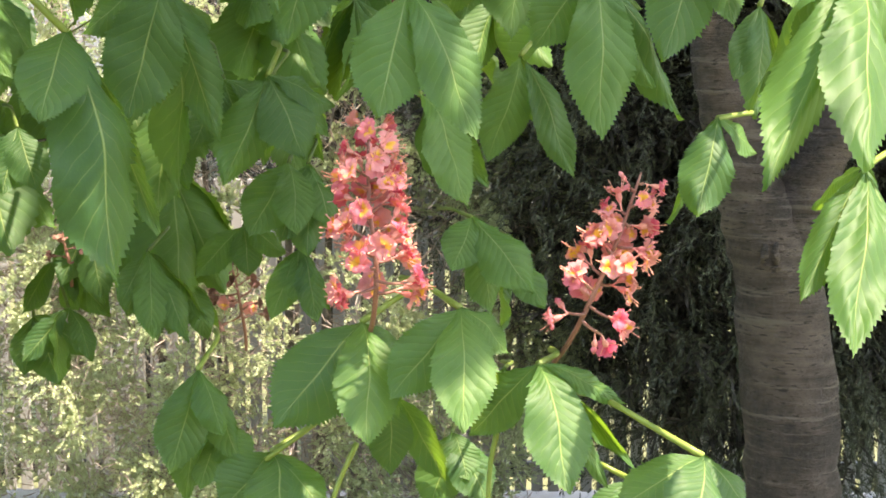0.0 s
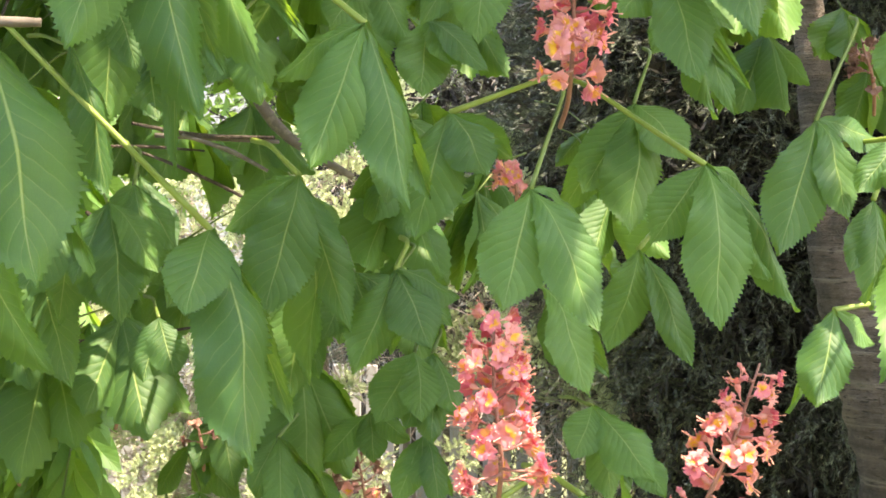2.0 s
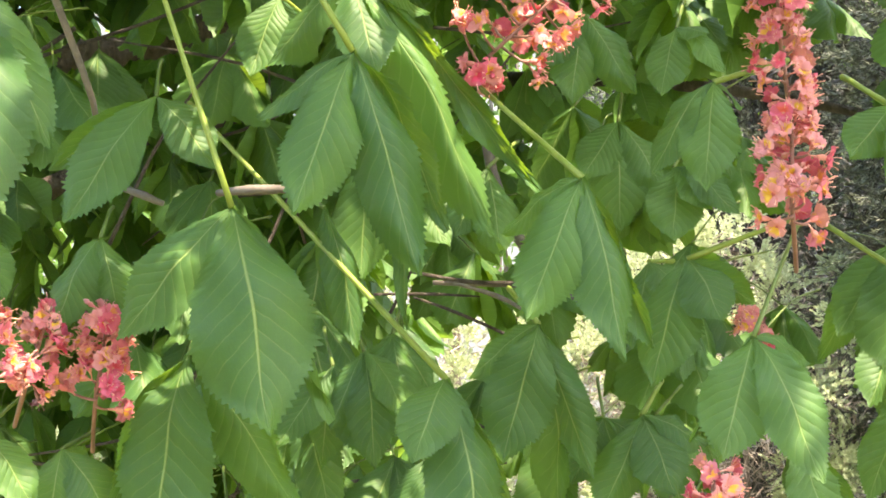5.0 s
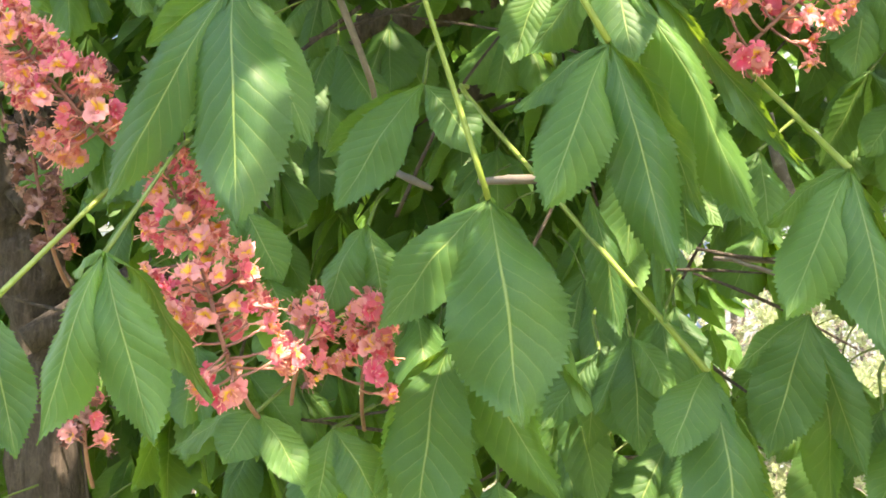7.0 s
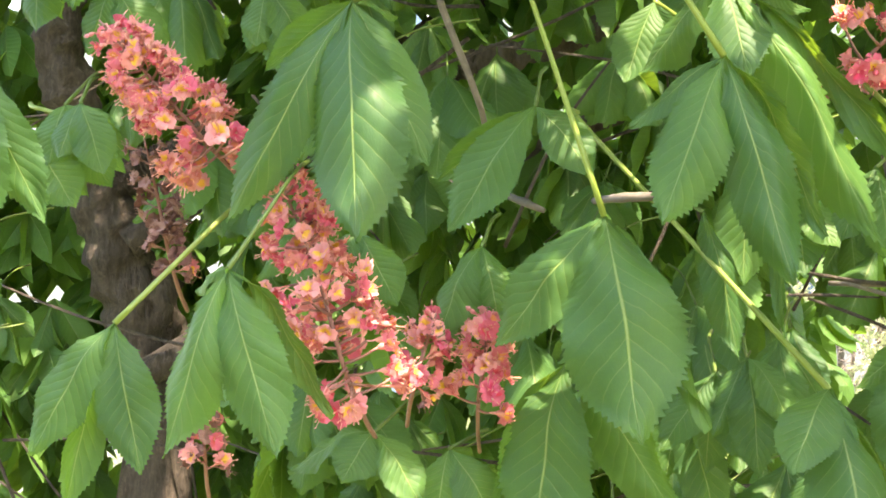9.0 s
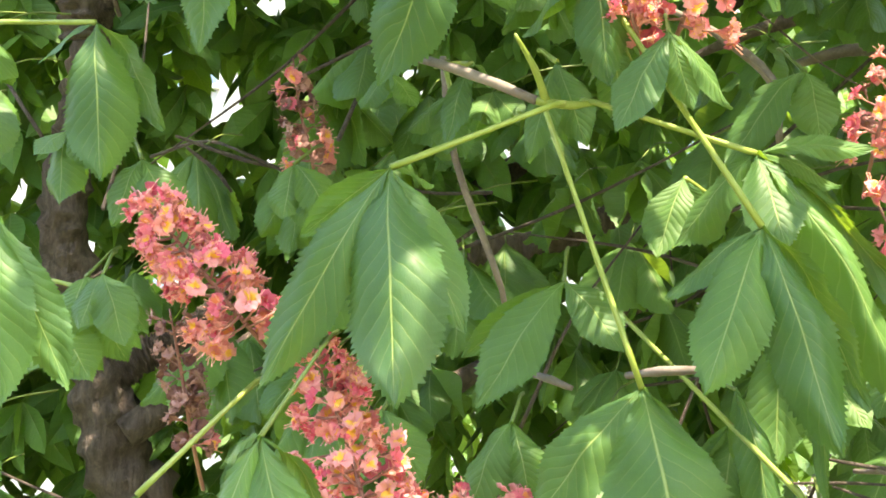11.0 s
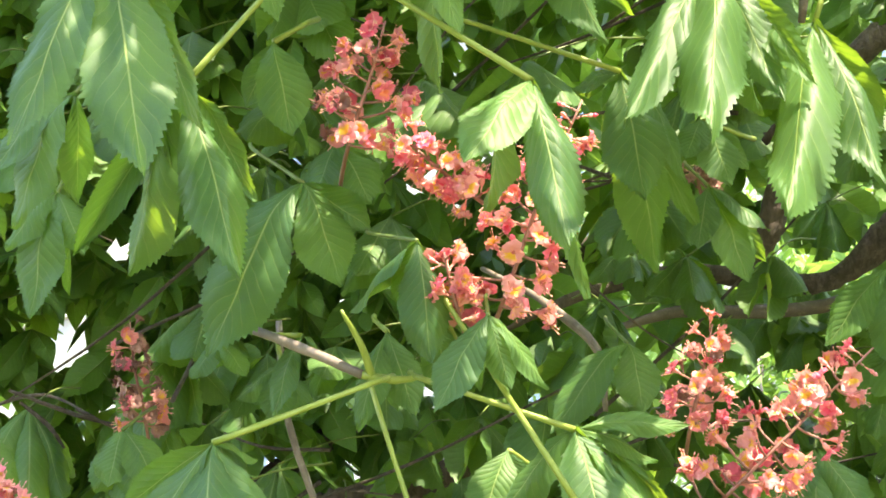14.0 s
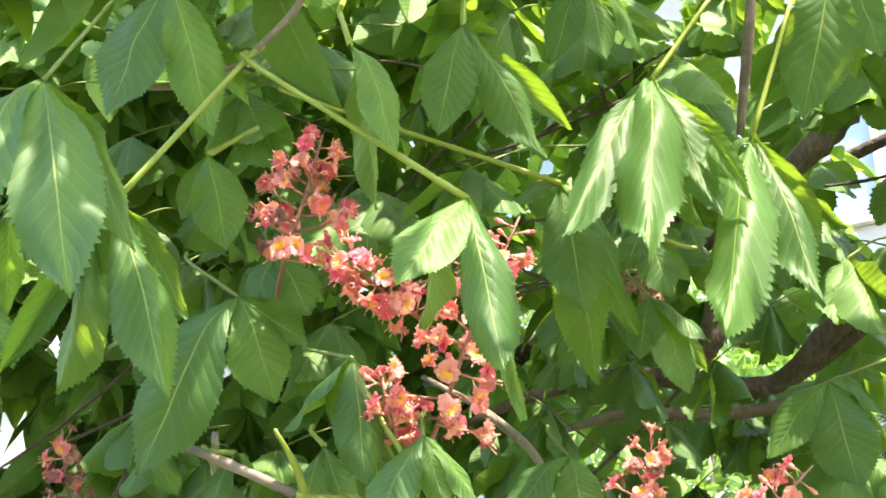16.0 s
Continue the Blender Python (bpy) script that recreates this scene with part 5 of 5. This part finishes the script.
def puff_bush(name, label, centre, size, puffs, per, radius, seed, dead):
    """A juniper: rounded puffs of short sprigs on a mass of bare brown twigs."""
    ob = bush_stems(name, label, centre, size, seed)
    rnd = np.random.default_rng(seed)
    d = rnd.normal(size=(puffs, 3))
    d[:, 1] = -np.abs(d[:, 1]) * 1.2 + 0.3
    d /= np.linalg.norm(d, axis=1)[:, None]
    c = d * np.array(size) * rnd.uniform(0.35, 1.0, (puffs, 1)) ** 0.5 + [0, 0, centre[2]]
    c[:, 2] = np.maximum(c[:, 2], 0.06)
    big = radius * rnd.uniform(0.6, 1.35, puffs)
    k = rnd.integers(0, puffs, puffs * per)
    w = rnd.normal(size=(puffs * per, 3)) + d[k] * 0.5 + [0, -0.15, 0.35]
    w /= np.linalg.norm(w, axis=1)[:, None]
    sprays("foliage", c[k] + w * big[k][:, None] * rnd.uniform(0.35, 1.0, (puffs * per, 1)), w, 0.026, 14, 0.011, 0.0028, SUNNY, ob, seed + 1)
    q = rnd.integers(0, puffs, dead)
    v = -d[q] + rnd.normal(size=(dead, 3)) * 0.7
    sprays("dead_foliage", c[q] * [0.93, 0.93, 0.97] + rnd.normal(size=(dead, 3)) * radius * 0.8, v, 0.11, 5, 0.06, 0.0016, BROWN, ob, seed + 2, 0.9, "bare brown twigs")
    return ob


def feather_tree(name, label, centre, size, boughs, per, needle, seed, core):
    """A cypress: drooping feathery sprays all over a near-black core standing in for shade."""
    ob = bush_stems(name, label, centre, size, seed)
    rnd = np.random.default_rng(seed)
    d = rnd.normal(size=(boughs, 3))
    d[:, 1] = -np.abs(d[:, 1]) * 1.3 + 0.3
    d /= np.linalg.norm(d, axis=1)[:, None]
    c = d * np.array(size) * rnd.uniform(0.6, 1.0, (boughs, 1)) ** 0.5 + [0, 0, centre[2]]
    c[:, 2] = np.maximum(c[:, 2], 0.15)
    k = rnd.integers(0, boughs, boughs * per)
    w = d[k] * 0.8 + rnd.normal(size=(boughs * per, 3)) * 0.55 - [0, 0, 0.25]
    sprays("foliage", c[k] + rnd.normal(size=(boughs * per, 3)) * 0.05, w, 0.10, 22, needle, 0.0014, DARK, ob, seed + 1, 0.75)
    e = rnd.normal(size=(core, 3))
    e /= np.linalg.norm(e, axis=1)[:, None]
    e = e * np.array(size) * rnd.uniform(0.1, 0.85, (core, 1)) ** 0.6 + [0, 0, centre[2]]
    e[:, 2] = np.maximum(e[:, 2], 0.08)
    sprays("inner_foliage", e, rnd.normal(size=(core, 3)) - [0, 0, 0.3], 0.17, 16, 0.06, 0.0036, CORESHADE, ob, seed + 2, 0.9, "near-black inner twigs, shade put into their colour")
    return ob


def leafy_tree(label, centre, size, count, groups, seed):
    ob = bush_stems("garden_tree", label, centre, size, seed)
    shift = np.array([centre[0], centre[1], 0])
    loose_leaves("foliage", count, lambda rnd, n: clumps(rnd, n, centre, size, groups, 0.10) - shift, 0.085, FARLEAF, ob, seed, 0.5, droop=0.5)
    return ob


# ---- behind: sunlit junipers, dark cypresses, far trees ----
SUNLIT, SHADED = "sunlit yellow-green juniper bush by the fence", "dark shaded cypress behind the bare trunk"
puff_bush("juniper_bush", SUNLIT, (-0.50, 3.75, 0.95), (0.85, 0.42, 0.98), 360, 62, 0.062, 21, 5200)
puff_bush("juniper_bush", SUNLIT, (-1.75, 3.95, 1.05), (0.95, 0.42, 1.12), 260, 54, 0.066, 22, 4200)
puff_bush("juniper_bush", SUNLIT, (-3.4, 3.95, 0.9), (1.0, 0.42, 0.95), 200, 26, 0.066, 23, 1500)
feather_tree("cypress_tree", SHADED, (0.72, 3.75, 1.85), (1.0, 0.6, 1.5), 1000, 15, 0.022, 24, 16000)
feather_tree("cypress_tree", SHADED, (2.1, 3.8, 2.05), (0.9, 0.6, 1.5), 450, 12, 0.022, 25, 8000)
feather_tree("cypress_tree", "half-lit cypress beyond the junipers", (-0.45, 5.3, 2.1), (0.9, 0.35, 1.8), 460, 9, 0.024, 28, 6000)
leafy_tree("sunlit leafy tree beyond the hedge", (-1.6, 6.6, 3.0), (1.3, 0.9, 1.3), 7000, 220, 26)
leafy_tree("sunlit leafy tree beyond the hedge", (-4.2, 6.4, 2.0), (1.5, 0.9, 1.2), 7000, 220, 27)
leafy_tree("sunlit leafy tree beyond the hedge", (-2.6, 7.6, 4.4), (1.3, 0.9, 1.3), 5000, 180, 29)

# ---- ground, fence and the white house ----
me = bpy.data.meshes.new("ground")
n = 40
me.from_pydata([((i / n - 0.5) * 30 * (1 + 30 * abs(i / n - 0.5) ** 3), (j / n - 0.5) * 30 * (1 + 30 * abs(j / n - 0.5) ** 3),
                 0.03 * noise.noise(Vector((i * 0.7, j * 0.7, 0)))) for j in range(n + 1) for i in range(n + 1)], [],
               [(j * (n + 1) + i, j * (n + 1) + i + 1, (j + 1) * (n + 1) + i + 1, (j + 1) * (n + 1) + i) for j in range(n) for i in range(n)])
me.materials.append(LAWN)
tagged(new("ground", me), "lawn under the trees, toned paler to bounce light", "ground", kind="structure")


def box(bm, x0, x1, y0, y1, z0, z1, bevel=0.0):
    m = Matrix.Translation(((x0 + x1) / 2, (y0 + y1) / 2, (z0 + z1) / 2)) @ Matrix.Diagonal((x1 - x0, y1 - y0, z1 - z0, 1))
    made = bmesh.ops.create_cube(bm, size=1, matrix=m)
    if bevel:
        bmesh.ops.bevel(bm, geom=list({e for v in made["verts"] for e in v.link_edges}), offset=bevel, segments=1, affect="EDGES")


def block(name, parent, material, *size, bevel=0.006, label=""):
    bm = bmesh.new()
    box(bm, *size, bevel=bevel)
    return part(name, bm, material, parent, label, smooth=False)


fence = thing("fence", "grey metal slat fence on a low concrete plinth", "fence", (0, 4.55, 0))
block("plinth", fence, CONCRETE, -7, 5, -0.08, 0.12, -0.1, 0.12, label="low concrete plinth")
for z in (0.20, 0.98):
    block("rail", fence, DARKSTEEL, -7, 5, -0.02, 0.02, z, z + 0.05, label="dark rail")
slat = None
for k in range(230):
    x = -6.95 + k * 0.052
    if slat is None:
        slat = block("slat", fence, STEEL, 0, 0.036, -0.035, -0.021, 0.16, 1.15, bevel=0.003)
        slat.location.x = x
    else:
        part("slat", slat.data, None, fence, smooth=False).location.x = x
for k in range(7):
    block("post", fence, DARKSTEEL, -6.9 + k * 1.95, -6.84 + k * 1.95, 0.02, 0.08, -0.05, 1.18)

house = thing("house", "light grey plastered house with pale window frames beyond the garden", "house", (0, 11.5, 0))
holes = [(x, z) for z in (0.9, 3.9, 6.9) for x in (-12.6, -9.2, -5.8, -2.4)]
HW, HH = 1.3, 1.5
xs = [-15.0]
for x in (-12.6, -9.2, -5.8, -2.4):
    xs += [x, x + HW]
xs.append(1.0)
for i in range(0, len(xs), 2):
    block("wall", house, HOUSEWALL, xs[i], xs[i + 1], 0, 0.3, -0.1, 10.0, bevel=0)
for i in range(1, len(xs) - 1, 2):
    for z0, z1 in ((-0.1, 0.9), (2.4, 3.9), (5.4, 6.9), (8.4, 10.0)):
        block("wall", house, HOUSEWALL, xs[i], xs[i + 1], 0, 0.3, z0, z1, bevel=0)
for x, z in holes:
    win = block("window", house, GLASS, x + 0.05, x + HW - 0.05, 0.16, 0.18, z + 0.05, z + HH - 0.05, bevel=0)
    for x0, x1, z0, z1 in ((x, x + 0.06, z, z + HH), (x + HW - 0.06, x + HW, z, z + HH), (x + 0.06, x + HW - 0.06, z, z + 0.06),
                           (x + 0.06, x + HW - 0.06, z + HH - 0.06, z + HH), (x + HW / 2 - 0.03, x + HW / 2 + 0.03, z + 0.06, z + HH - 0.06)):
        block("frame", win, FRAME, x0, x1, 0.10, 0.155, z0, z1, bevel=0.004)
    block("sill", win, PLASTER, x - 0.06, x + HW + 0.06, -0.08, -0.004, z - 0.06, z - 0.01)
block("roof", house, CONCRETE, -15.3, 1.3, -0.35, 6.0, 10.0, 10.25, label="flat roof slab")

# Unseen wall behind the onlooker, added to cut off low sky light.
tagged(block("wall_south", None, PLASTER, -16, 16, -6.4, -6.0, -0.1, 5.2), "unseen plain wall added to block low sky light", "wall", kind="structure")
